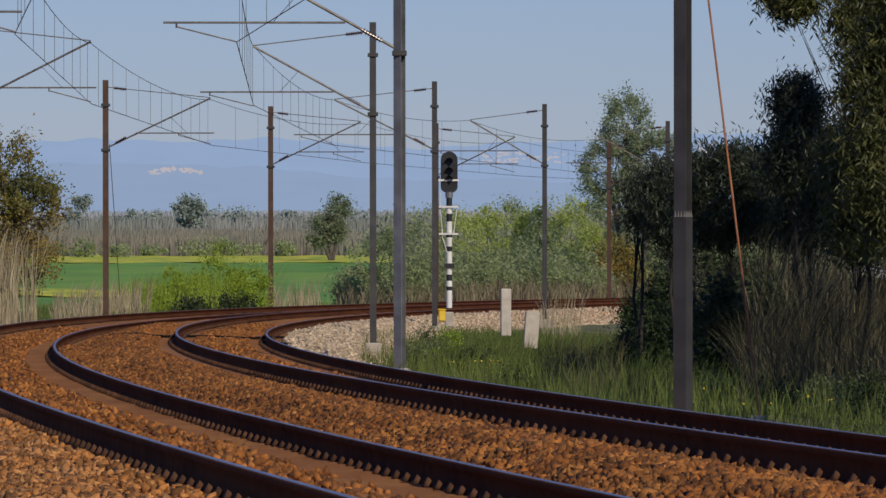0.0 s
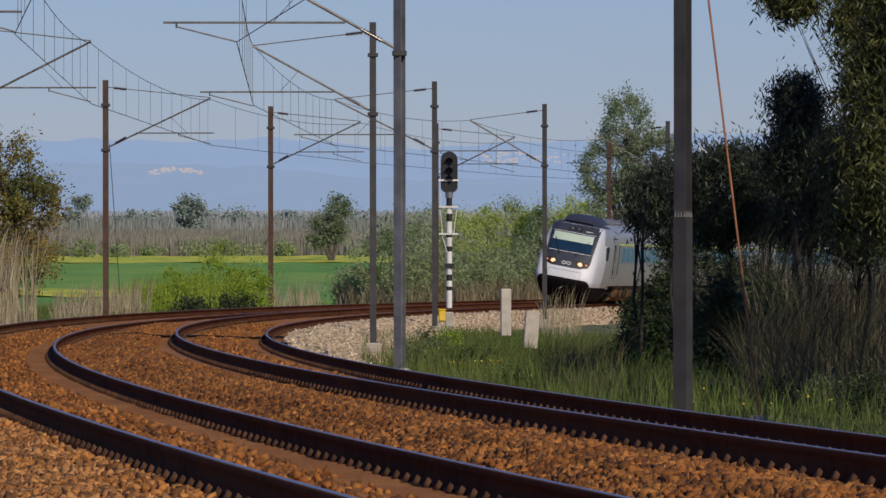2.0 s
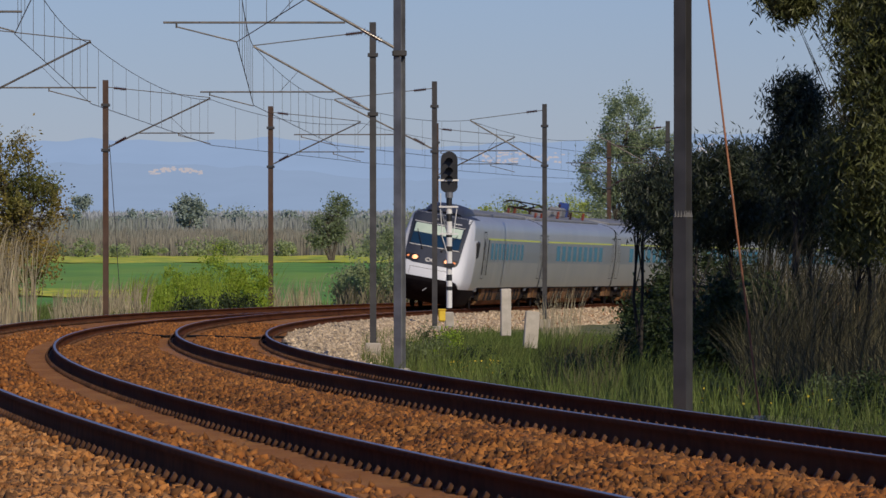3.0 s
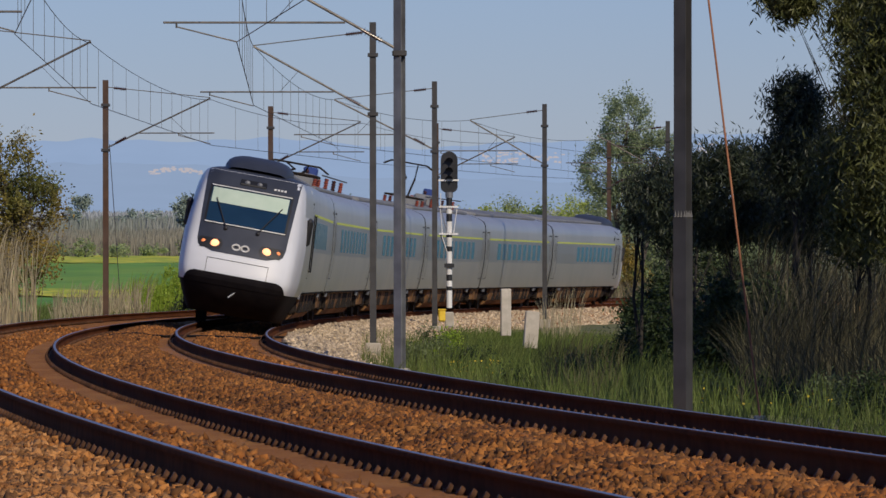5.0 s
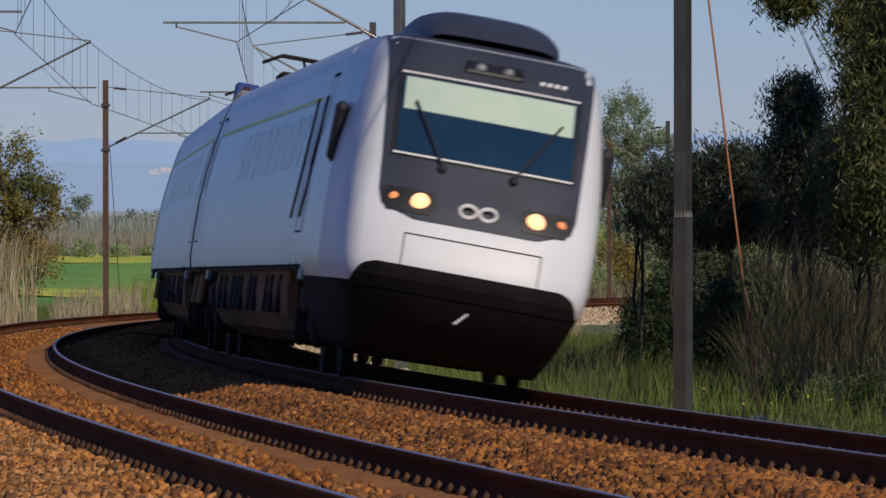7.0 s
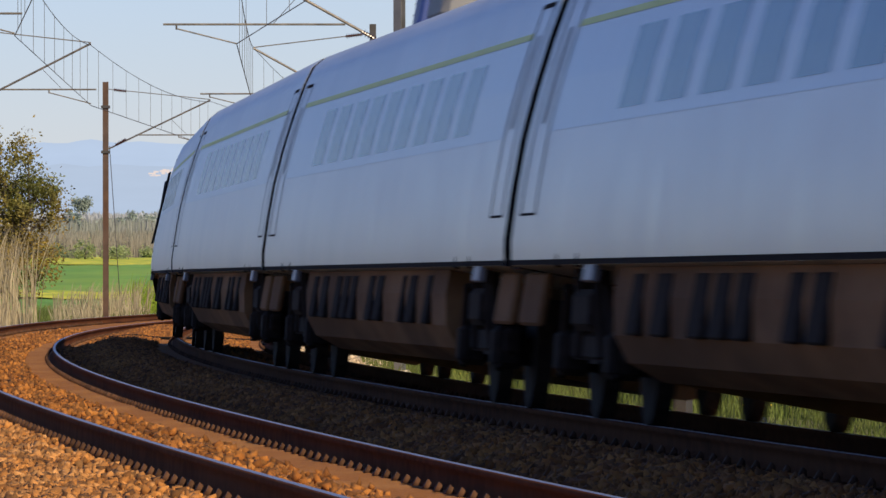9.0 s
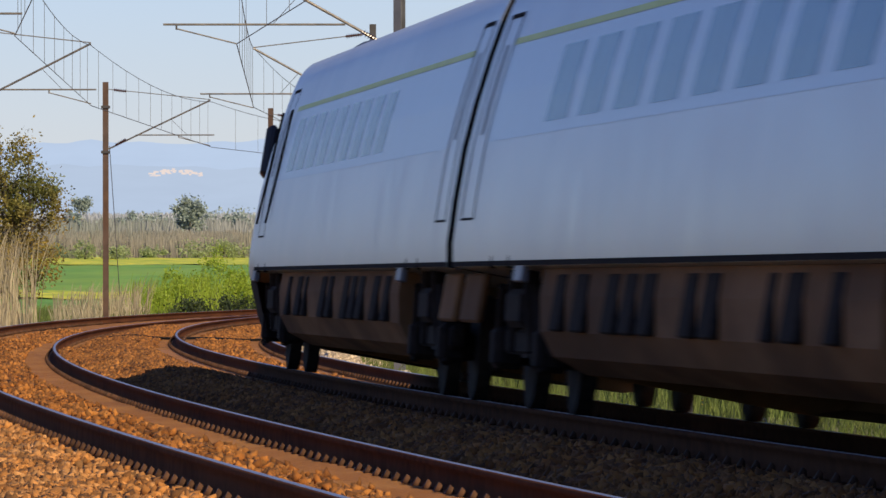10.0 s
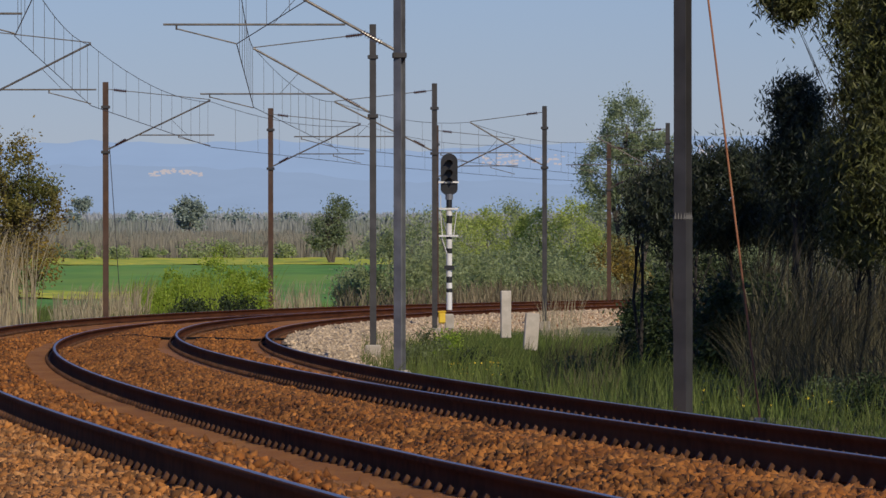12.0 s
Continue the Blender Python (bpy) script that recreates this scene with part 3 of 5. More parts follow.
        bmesh.ops.create_uvsphere(bm, u_segments=16, v_segments=8, radius=0.10, matrix=Matrix.Translation((-x - 0.0, sd * 0.58, 1.725)) @ Matrix.Diagonal((0.6, 1, 1, 1)))
        part("headlamp", bm, M["lamp"], lens, "lit warm headlamp", smooth=True)
        x = nose_x(0.84, 1.74)[0]
        bm = bmesh.new()
        bmesh.ops.create_uvsphere(bm, u_segments=12, v_segments=6, radius=0.055, matrix=Matrix.Translation((-x, sd * 0.84, 1.74)) @ Matrix.Diagonal((0.6, 1, 1, 1)))
        part("marker_lamp", bm, M["amber"], lens, "dim amber marker lamp", smooth=True)
        x = nose_x(0.14, 3.17)[0]
        bm = bmesh.new()
        bmesh.ops.create_uvsphere(bm, u_segments=12, v_segments=6, radius=0.07, matrix=Matrix.Translation((-x + 0.03, sd * 0.14, 3.17)) @ Matrix.Diagonal((0.5, 1, 1, 1)))
        part("upper_lamp", bm, M["galv"], mask, "unlit upper lamp", smooth=True)
        # wipers
        a, b = (sd * 0.36 - 0.05, 2.10), (sd * 0.74, 2.72)
        bm = bmesh.new()
        for f0, f1 in ((0, 0.5), (0.5, 1)):
            p = [(a[0] + (b[0] - a[0]) * f, a[1] + (b[1] - a[1]) * f) for f in (f0, f1)]
            q = [Vector((-nose_x(y, z)[0] + 0.06, y, z + 0.02)) for y, z in p]
            tube_into(bm, q[0], q[1], 0.014, n=6)
        q0 = Vector((-nose_x(a[0], a[1])[0] + 0.03, a[0], a[1]))
        bmesh.ops.create_uvsphere(bm, u_segments=8, v_segments=6, radius=0.05, matrix=Matrix.Translation(q0))
        part("wiper", bm, M["black"], scr, "black windscreen wiper")
        # mirrors
        w = half_w(2.3)
        bm = bmesh.new()
        box_into(bm, (-2.45, sd * (w - 0.05), 2.34), (0.22, 0.14, 0.62), Matrix.Rotation(radians(12), 4, "Y"), bevel=0.05)
        tube_into(bm, (-2.45, sd * (w - 0.25), 2.4), (-2.45, sd * (w + 0.0), 2.4), 0.03)
        part("mirror", bm, M["black"], body, "black side mirror pod")
        # hand rails beside the cab door
        for x in (-4.3, -5.75):
            part("hand_rail", tube((x, sd * (half_w(1.5) + 0.04), 1.45), (x, sd * (half_w(2.7) + 0.04), 2.75), 0.014, n=6), M["rubber"], body, "dark upright hand rail")
    bm = bmesh.new()
    box_into(bm, (-nose_x(0, 3.17)[0] - 0.02, 0, 3.17), (0.08, 0.60, 0.2), Matrix.Rotation(radians(-55), 4, "Y"), bevel=0.02)
    part("lamp_box", bm, M["black"], mask, "recessed upper lamp box")
    # coupler hatch seam on the white, tow eye
    bm = nose_patch(lerp_edges(lambda z: -0.68, lambda z: 0.68, 13), [1.40, 1.412], 0.006)
    part("hatch_seam", bm, M["rubber"], nose)
    for sd in (-1, 1):
        part("hatch_seam", nose_patch([sd * 0.68, sd * 0.69], [1.05, 1.2, 1.41], 0.006), M["rubber"], nose)
    part("tow_eye", tube((0.0, 0.05, 0.72), (0.05, -0.07, 0.6), 0.02), M["galv"], apron, "short steel tow bar")
    # plain rounded marks in place of the operator's sign
    for y0 in (-0.1, 0.1):
        bm = bmesh.new()
        n = 16
        x0 = -nose_x(0.1, 1.72)[0] + 0.03
        for i in range(n):
            a0, a1 = 2 * math.pi * i / n, 2 * math.pi * (i + 1) / n
            tube_into(bm, (x0 + 0.0, y0 + 0.085 * math.cos(a0), 1.72 + 0.06 * math.sin(a0)), (x0, y0 + 0.085 * math.cos(a1), 1.72 + 0.06 * math.sin(a1)), 0.022, n=6)
        part("front_mark", bm, M["white_paint"], mask, "white looped mark")
    # roof dome: flat-topped, with steep flanks
    bm = bmesh.new()
    rows = []
    for x, h in ((-2.0, 0.0), (-2.25, 0.13), (-2.6, 0.23), (-3.1, 0.29), (-4.0, 0.31), (-5.0, 0.28), (-6.0, 0.18), (-6.6, 0.0)):
        wd = 0.62 + 0.5 * h
        rows.append([bm.verts.new((x, math.copysign(abs(math.cos(a)) ** 0.55, math.cos(a)) * wd, 3.44 + (0.06 + h) * math.sin(a) ** 0.8)) for a in np.linspace(0, math.pi, 17)])
    for r0, r1 in zip(rows, rows[1:]):
        for q in range(16):
            bm.faces.new((r0[q], r0[q + 1], r1[q + 1], r1[q]))
    bmesh.ops.recalc_face_normals(bm, faces=bm.faces)
    part("roof_dome", bm, M["mask"], body, "dark domed roof fairing", smooth=True)
    # number bars, upper corner
    bm = bmesh.new()
    for i in range(4):
        y = 0.50 + i * 0.075
        box_into(bm, (-nose_x(y, 3.14)[0] + 0.025, y, 3.14), (0.012, 0.05, 0.055), Matrix.Rotation(radians(-50), 4, "Y"))
    part("number_bars", bm, M["white_paint"], mask, "small pale bars")


def roof_gear(body, length, kind):
    """Pantograph, ribbed insulators, boxes and busbar on the roof."""
    def ribs(x, y, z, h, material, label):
        part("roof_insulator", ribbed((x, y, z), (x, y, z + h), 0.085, 0.05, 5), material, body, label)

    for x0, up in ((-3.4, False),) if kind == 1 else ((-5.0, True),):
        bm = bmesh.new()
        for y in (-0.55, 0.55):
            tube_into(bm, (x0 - 1.1, y, 3.86), (x0 + 1.1, y, 3.86), 0.035)
        for e in (-1, 1):
            tube_into(bm, (x0 + e * 1.1, -0.55, 3.86), (x0 + e * 1.1, 0.55, 3.86), 0.035)
        pan = part("pantograph", bm, M["bogie"], body, "dark steel pantograph frame")
        for e in (-1, 1):
            for y in (-0.55, 0.55):
                ribs(x0 + e * 1.0, y, 3.55, 0.26, M["redclay"], "red-brown ribbed insulator")
        knee, head = ((x0 - 1.1, 4.5), (x0 + 0.3, 5.0)) if up else ((x0 - 1.3, 3.98), (x0 + 0.6, 4.12))
        for y in (-0.3, 0.3):
            part("lower_arm", tube((x0 + 0.8, y * 0.6, 3.9), (knee[0], y * 0.5, knee[1]), 0.035), M["bogie"], pan)
            part("upper_arm", tube((knee[0], y * 0.5, knee[1]), (head[0], y, head[1]), 0.022), M["bogie"], pan)
        bm = bmesh.new()
        for e in (-0.2, 0.2):
            tube_into(bm, (head[0] + e, -0.6, head[1]), (head[0] + e, 0.6, head[1]), 0.025)
            for y in (-1, 1):
                tube_into(bm, (head[0] + e, y * 0.6, head[1]), (head[0] + e, y * 0.85, head[1] - 0.14), 0.022)
        part("collector_head", bm, M["bogie"], pan, "collector head with horns")
    for k, x in enumerate(np.linspace(-8.5, -length + 4, 7)):
        ribs(x, 0.45 if k % 2 else -0.45, 3.55, 0.36, M["redclay"] if k % 3 else M["insulator"], "red-brown ribbed insulator")
    for x in (-length + 4.4, -length + 6.7):
        ribs(x, -0.55, 3.5, 0.62, M["insulator"], "dark ribbed insulator")
    part("busbar", tube((-8.0, 0.45, 3.96), (-length + 3, 0.45, 3.96), 0.02), M["wire"], body)
    part("breaker_box", box((-10.0, -0.1, 3.72), (1.1, 0.8, 0.34), bevel=0.04), M["roof"], body, "grey roof breaker box")
    part("blue_box", box((-length + 5.6, -0.5, 3.84), (0.6, 0.4, 0.72), bevel=0.04), M["blue"], body, "blue roof insulator box")
    part("pale_box", box((-length + 8.2, -0.45, 3.78), (1.6, 0.6, 0.42), bevel=0.08), M["roof"], body, "grey roof switch box")


CAR_L = [27.65, 25.9, 25.9, 25.9, 25.9, 27.65]
LABELS = ["silver-grey tilting train cab car with lit headlamps", "silver-grey train car with windows and roof equipment", "silver-grey train car with a lime stripe",
          "silver-grey train car with a raised pantograph", "silver-grey train car with a lime stripe", "silver-grey cab car closing the tail of the train"]
CARS = []
for i, (L, lb) in enumerate(zip(CAR_L, LABELS)):
    CARS.append(carriage(L, 1 if i == 0 else -1 if i == 5 else 0, lb, {1: 1, 3: 2}.get(i, 0)))

# how far along the track the nose has come, second by second
RUN_T = [-1.0, 0.4, 1.5, 2.5, 3.0, 5.0, 6.5, 7.0, 7.2, 9.0, 9.5, 10.0, 10.5, 11.0, 12.0]
RUN_S = [-295.0, -224.0, -170.6, -123.0, -98.3, 1.9, 67.5, 92.4, 102.8, 188.0, 212.0, 235.6, 258.2, 284.1, 336.0]
RUN_V = np.gradient(RUN_S, RUN_T)


def nose_s(t):
    i = min(max(int(np.searchsorted(RUN_T, t)) - 1, 0), len(RUN_T) - 2)
    h = RUN_T[i + 1] - RUN_T[i]
    f = (t - RUN_T[i]) / h
    a, b = RUN_S[i], RUN_S[i + 1]
    return float(a + (b - a) * f * f * (3 - 2 * f) + h * (RUN_V[i] * f * (1 - f) ** 2 - RUN_V[i + 1] * f * f * (1 - f)))


def car_pose(i, t):
    """The car's frame: it spans its two bogies on the track."""
    s_front = nose_s(t) - sum(CAR_L[:i])
    a, b = s_front - (5.2 if i == 0 else 3.45), s_front - CAR_L[i] + (5.2 if i == 5 else 3.45)
    pa, pb = Vector(track(a, 0.87, 0.055)), Vector(track(b, 0.87, 0.055))
    x = (pa - pb).normalized()
    out = Vector((math.sin(heading((a + b) / 2)), -math.cos(heading((a + b) / 2)), CANT / G))
    right = (out - x * out.dot(x)).normalized()
    m = Matrix((x, -right, x.cross(-right))).transposed().to_4x4()
    m.translation = pa + x * (s_front - a)
    return m


def motions():
    for i, car in enumerate(CARS):
        walk(car, [(t, car_pose(i, t)) for t in np.arange(0, 12.01, 0.5)])

# ---- overhead line posts and brackets


def bracket(parent, reach, pull):
    """A cantilever that reaches out along x from the post: diagonal, stay, registration tube, steady arm.
    With pull the steady arm points back to the post, else away from it."""
    a = part("bracket", tube((0.08, 0, 4.94), (reach, 0, 6.4), 0.024), M["bracket"], parent, "diagonal bracket tube")
    part("stay", tube((0.04, 0, 6.74), (reach, 0, 6.42), 0.012), M["bracket"], a)
    end = reach + 1.22 if pull else reach + 0.12
    hang = reach + 1.0 if pull else reach - 0.95
    part("registration_tube", tube((0.9, 0, 5.36), (end, 0, 5.36), 0.018), M["bracket"], a)
    part("drop", tube((hang, 0, 5.36), (hang, 0, 5.27), 0.016), M["bracket"], a)
    part("steady_arm", tube((hang, 0, 5.29), (reach, 0, 5.04), 0.012), M["bracket"], a)
    part("hanger", tube((reach * 0.62, 0, 5.84), (reach * 0.78, 0, 5.36), 0.006, n=5), M["wire"], a)
    for p, q in (((0.30, 0, 5.06), (0.62, 0, 5.235)), ((0.25, 0, 6.715), (0.62, 0, 6.67))):
        part("insulator", ribbed(p, q, 0.064, 0.026), M["insulator"], a, "ribbed dark insulator")


def h_post(parent, height, w, material):
    h, t, k = w / 2, w * 0.07, w * 0.05
    prof = [(-h, -h), (h, -h), (h, -h + t), (k, -h + t), (k, h - t), (h, h - t), (h, h), (-h, h), (-h, h - t), (-k, h - t), (-k, -h + t), (-h, -h + t)]
    bm = bmesh.new()
    rows = [[bm.verts.new((x, y, z)) for x, y in prof] for z in (0, height)]
    n = len(prof)
    for j in range(n):
        bm.faces.new((rows[0][j], rows[0][(j + 1) % n], rows[1][(j + 1) % n], rows[1][j]))
    bm.faces.new(rows[1])
    bm.faces.new(rows[0][::-1])
    return part("post", bm, material, parent)


def mast(x, y, z_rail, side, base, height=6.95, w=0.16, material="pole_dark", label="", reach=2.7, arm=True, twist=0.0, s=None, size=1.0):
    t = tagged(new("overhead_line_mast"), label, "railway mast", "masts of the overhead line")
    s = float(s_at(y)) if s is None else s
    th = heading(s)
    inward = Vector((math.sin(th), -math.cos(th), 0)) * side  # towards its track
    ang = math.atan2(inward.y, inward.x)
    t.matrix_basis = Matrix.Translation((x, y, z_rail)) @ Matrix.Rotation(ang, 4, "Z") @ Matrix.Diagonal((size, size, size, 1))
    p = h_post(t, height - base, w, M[material])
    p.rotation_euler.z = radians(twist)
    p.location.z = base
    part("footing", box((0, 0, base - 0.14), (0.36, 0.36, 0.36), bevel=0.03), M["concrete"], t, "pale concrete footing")
    for z in (4.85, 6.2):
        part("clamp", box((0, 0, z), (w + 0.09, w + 0.09, 0.09), bevel=0.01), M["pole_dark"], t)
    if arm:
        bracket(t, reach, side > 0)
    return t


Z_AT = lambda y: float(np.interp(float(s_at(y)), SS, ZZ))
def drawn_out(x, y, old_s):
    """Carry a place beyond the apex outwards with the line."""
    k = 1 + 0.00102 * max(-old_s, 0)
    return x * k, y * k, k


# x, y, length along the line, reach of the bracket
INNER = [(-1.60, 168.0, 0, 2.73), (-0.72, 122.0, 0, 2.70), (-0.25, 220.0, -55, 3.0), (3.46, 250.0, -86, 2.55), (8.57, 280.0, -147, 2.7), (2.612, 80.0, 0, 2.7)]
WIRE_IN, WIRE_OUT = [], []
for k, (x, y, old_s, reach) in enumerate(INNER):
    x, y, size = drawn_out(x, y, old_s)
    near = k in (1, 5)
    mast(x, y, Z_AT(y), 1, -0.42, height=(8.2 if near else 6.95), w=(0.145 if near else 0.15), twist=(-35 if near else 0), material=("galv" if k == 1 else "pole_dark"), reach=reach, arm=(k != 5), size=size,
         label="grey steel H-post of the overhead line beside the track")
    sm = float(s_at(y))
    c, th = track(sm), heading(sm)
    WIRE_IN.append((sm, (x - c[0]) * math.sin(th) - (y - c[1]) * math.cos(th) + reach * size))
# dark protective sleeve round the foot of the nearest mast, with a notched upper edge
near_mast = [o for o in scene.objects if o.name.startswith("overhead_line_mast") and o.parent is None][-1]
top = EYE_Z + (357 - 384) * 80 / 13000 - near_mast.location.z
bm = bmesh.new()
box_into(bm, (0, 0, top / 2 - 0.21), (0.156, 0.156, top + 0.42))
for e in (-0.055, -0.018, 0.018, 0.055):
    for q in ((e, -0.072), (e, 0.072), (-0.072, e), (0.072, e)):
        tube_into(bm, (q[0], q[1], top - 0.005), (q[0], q[1], top + 0.07), 0.022, 0.002, n=4)
part("sleeve", bm, M["pole_dark"], near_mast, "dark notched sleeve round the lower post").rotation_euler.z = radians(-35)

OUTER = [(-10.1, 220.0, -55, 3.15), (-5.98, 255.0, -91, 3.15), (-0.26, 285.7, -150, 3.1), (7.28, 322.0, -159, 3.1), (-10.9, 166.0, 0, 2.95), (-10.5, 118.0, 0, 3.62)]
for k, (x, y, old_s, reach) in enumerate(OUTER):
    x, y, size = drawn_out(x, y, old_s)
    mast(x, y, Z_AT(y) + 0.05, -1, -0.5, material="pole_rust", reach=reach, size=size, label="rust-brown steel post of the overhead line")
    sm = float(s_at(y))
    c, th = track(sm), heading(sm)
    WIRE_OUT.append((sm, (x - c[0]) * math.sin(th) - (y - c[1]) * math.cos(th) - reach * size))

# wires: messenger, contact wire and droppers along each track
def wire_run(name, nodes, label):
    t = tagged(new(name), label, "overhead wire", kind="structure")
    pts_m, pts_c, drops = [], [], []
    for (s0, g0), (s1, g1) in zip(nodes, nodes[1:]):
        n = max(6, int((s1 - s0) / 3))
        for i in range(n + 1):
            f = i / n
            s = s0 + (s1 - s0) * f
            # the wires run straight from mast to mast
            a, b = track(s0, g0), track(s1, g1)
            p = a + (b - a) * f
            zr = p[2]
            sag = 0.32 * 4 * f * (1 - f) * min(1, (s1 - s0) / 50)
            kz = float(far_k(s0) * (1 - f) + far_k(s1) * f)
            pm, pc = (p[0], p[1], zr + 6.40 * kz - sag), (p[0], p[1], zr + 5.04 * kz)
            pts_m.append(pm)
            pts_c.append(pc)
            if 0 < i < n and i % 2:
                drops.append((pm, pc))
    for nm, pts, r in (("messenger_wire", pts_m, 0.0085), ("contact_wire", pts_c, 0.009)):
        pts = [p for i, p in enumerate(pts) if i == 0 or (Vector(p) - Vector(pts[i - 1])).length > 0.01]
        part(nm, path_tube(pts, r, 4), M["wire"], t)
    for a, b in drops:
        part("dropper", tube(a, b, 0.005, n=3), M["wire"], t)


wire_run("overhead_line_inner", [(-290, 0.87)] + sorted(WIRE_IN) + [(170, 0.87)], "thin catenary wires with droppers over the inner track")
wire_run("overhead_line_outer", [(-290, 4.73)] + sorted(WIRE_OUT) + [(100, 4.73), (170, 4.73)], "thin catenary wires with droppers over the outer track")

# ---- plants
F_PX = 13000.0


def spot(px, depth, sink=0.0):
    """A place on the ground, by its bearing across the view and its distance."""
    x = (px - 784) * depth / F_PX
    return float(x), float(depth), float(ground_z(np.array([x]), np.array([depth]))[0]) - sink


def blades(name, base, height, width, lean, material, parent=None, label="", seed=1):
    """Bent blades of grass or reed, one mesh."""
    rs = np.random.RandomState(seed)
    n = len(base)
    az = rs.uniform(0, 2 * np.pi, n)
    face = rs.uniform(-0.9, 0.9, n)
    side = np.stack([np.cos(face), np.sin(face), np.zeros(n)], 1) * (width * rs.uniform(0.6, 1.3, n))[:, None] / 2
    bend = np.stack([np.cos(az), np.sin(az), np.zeros(n)], 1) * (height * lean * rs.uniform(0.1, 1.2, n))[:, None]
    up = np.zeros((n, 3))
    up[:, 2] = height
    lv = []
    for f, w in ((0.0, 0.8), (0.5, 1.0), (0.85, 0.6), (1.0, 0.1)):
        c = base + up * f * (1 - 0.18 * f * lean) + bend * f ** 2
        lv += [c - side * w, c + side * w]
    v = np.stack(lv, 1).reshape(-1, 3)
    k = np.arange(n)[:, None] * 8
    q = np.concatenate([k + np.array([[a, a + 1, a + 3, a + 2]]) for a in (0, 2, 4)], 0)
    return put(name, big_mesh(name, v, q), material, parent, label)


def leaf_cloud(name, centres, size, ratio, droop, material, parent, label="", seed=1):
    rs = np.random.RandomState(seed)
    n = len(centres)
    d = rs.normal(size=(n, 3))
    d[:, 2] = d[:, 2] * (1 - droop) - droop * 1.6
    d /= np.linalg.norm(d, axis=1)[:, None]
    s = np.cross(d, rs.normal(size=(n, 3)))
    s /= np.linalg.norm(s, axis=1)[:, None]
    L = (size * rs.uniform(0.6, 1.4, n))[:, None]
    v = np.stack([centres - d * L / 2, centres + s * L * ratio / 2, centres + d * L / 2, centres - s * L * ratio / 2], 1).reshape(-1, 3)
    q = np.arange(n * 4).reshape(n, 4)
    return tagged(put(name, big_mesh(name, v, q), material, parent, label), kind="stuff")


def clumps(rs, ell, n_clump, n_leaf, sigma, shell_bias=0.55):
    """Leaf centres in clumps through ellipsoids (x, y, z, rx, ry, rz)."""
    out, tips = [], []
    for x, y, z, rx, ry, rz in ell:
        d = rs.normal(size=(n_clump, 3))
        d /= np.linalg.norm(d, axis=1)[:, None]
        r = rs.uniform(0, 1, n_clump) ** (1 / 3) * (1 - shell_bias) + shell_bias * rs.uniform(0.6, 1.08, n_clump)
        c = np.array([x, y, z]) + d * r[:, None] * np.array([rx, ry, rz])
        tips.append(c)
        k = rs.randint(0, n_clump, n_leaf)
        sg = sigma * rs.uniform(0.5, 1.5, n_clump)
        out.append(c[k] + rs.normal(size=(n_leaf, 3)) * sg[k][:, None])
    return np.concatenate(out), np.concatenate(tips)


def tree(label, base, ell, leaf_mat, bark, n_clump=60, n_leaf=6000, sigma=0.25, size=0.12, ratio=0.3, droop=0.0, trunk_r=0.12, seed=1, category="tree", name="tree", trunk_to=0.6, limbs=14, bias=0.55, n_trunk=3):
    rs = np.random.RandomState(seed)
    t = tagged(new(name), label, category)
    t.location = base
    ell = [(x - base[0], y - base[1], z - base[2], rx, ry, rz) for x, y, z, rx, ry, rz in ell]
    pts, tips = clumps(rs, ell, n_clump, n_leaf, sigma, bias)
    pts = pts[pts[:, 2] > 0.03]
    bm = bmesh.new()
    for x, y, z, rx, ry, rz in ell[:n_trunk]:
        p0, p = Vector((rs.uniform(-0.1, 0.1), 0, -0.15)), Vector((x, y, z + rz * (trunk_to - 0.5)))
        mid = p0.lerp(p, 0.5) + Vector((rs.uniform(-0.2, 0.2), rs.uniform(-0.2, 0.2), 0))
        tube_into(bm, p0, mid, trunk_r, trunk_r * 0.75)
        tube_into(bm, mid, p, trunk_r * 0.75, trunk_r * 0.4)
        for k in rs.choice(len(tips), limbs):
            q = Vector(tips[k])
            a = mid.lerp(p, rs.uniform(0, 1))
            h = a.lerp(q, 0.55) + Vector((0, 0, -0.1 * (q - a).length))
            tube_into(bm, a, h, trunk_r * 0.28, trunk_r * 0.16, n=5)
            tube_into(bm, h, q, trunk_r * 0.16, trunk_r * 0.06, n=5)
    part("trunk", bm, bark, t, "thin branching trunk")
    leaf_cloud("crown", pts, size, ratio, droop, leaf_mat, t, "", seed)
    return t


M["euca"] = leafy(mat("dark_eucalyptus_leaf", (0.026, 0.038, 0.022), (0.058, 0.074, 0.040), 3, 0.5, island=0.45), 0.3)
M["euca_warm"] = leafy(mat("olive_eucalyptus_leaf", (0.055, 0.07, 0.02), (0.12, 0.125, 0.038), 3, 0.55, island=0.4), 0.25)
M["bush_dark"] = leafy(mat("dark_shrub_leaf", (0.020, 0.040, 0.012), (0.05, 0.075, 0.022), 3, 0.6, island=0.4), 0.25)
M["spring"] = leafy(mat("spring_green_leaf", (0.27, 0.40, 0.035), (0.41, 0.52, 0.07), 2, 0.6, island=0.3), 0.5)
M["willow"] = leafy(mat("pale_willow_leaf", (0.15, 0.20, 0.11), (0.23, 0.28, 0.17), 2, 0.6, island=0.3), 0.35)
M["olive"] = leafy(mat("olive_leaf", (0.11, 0.145, 0.06), (0.19, 0.23, 0.10), 2, 0.6, island=0.35), 0.3)
M["poplar"] = leafy(mat("young_poplar_leaf", (0.28, 0.35, 0.20), (0.37, 0.44, 0.27), 2, 0.6, island=0.25), 0.55)
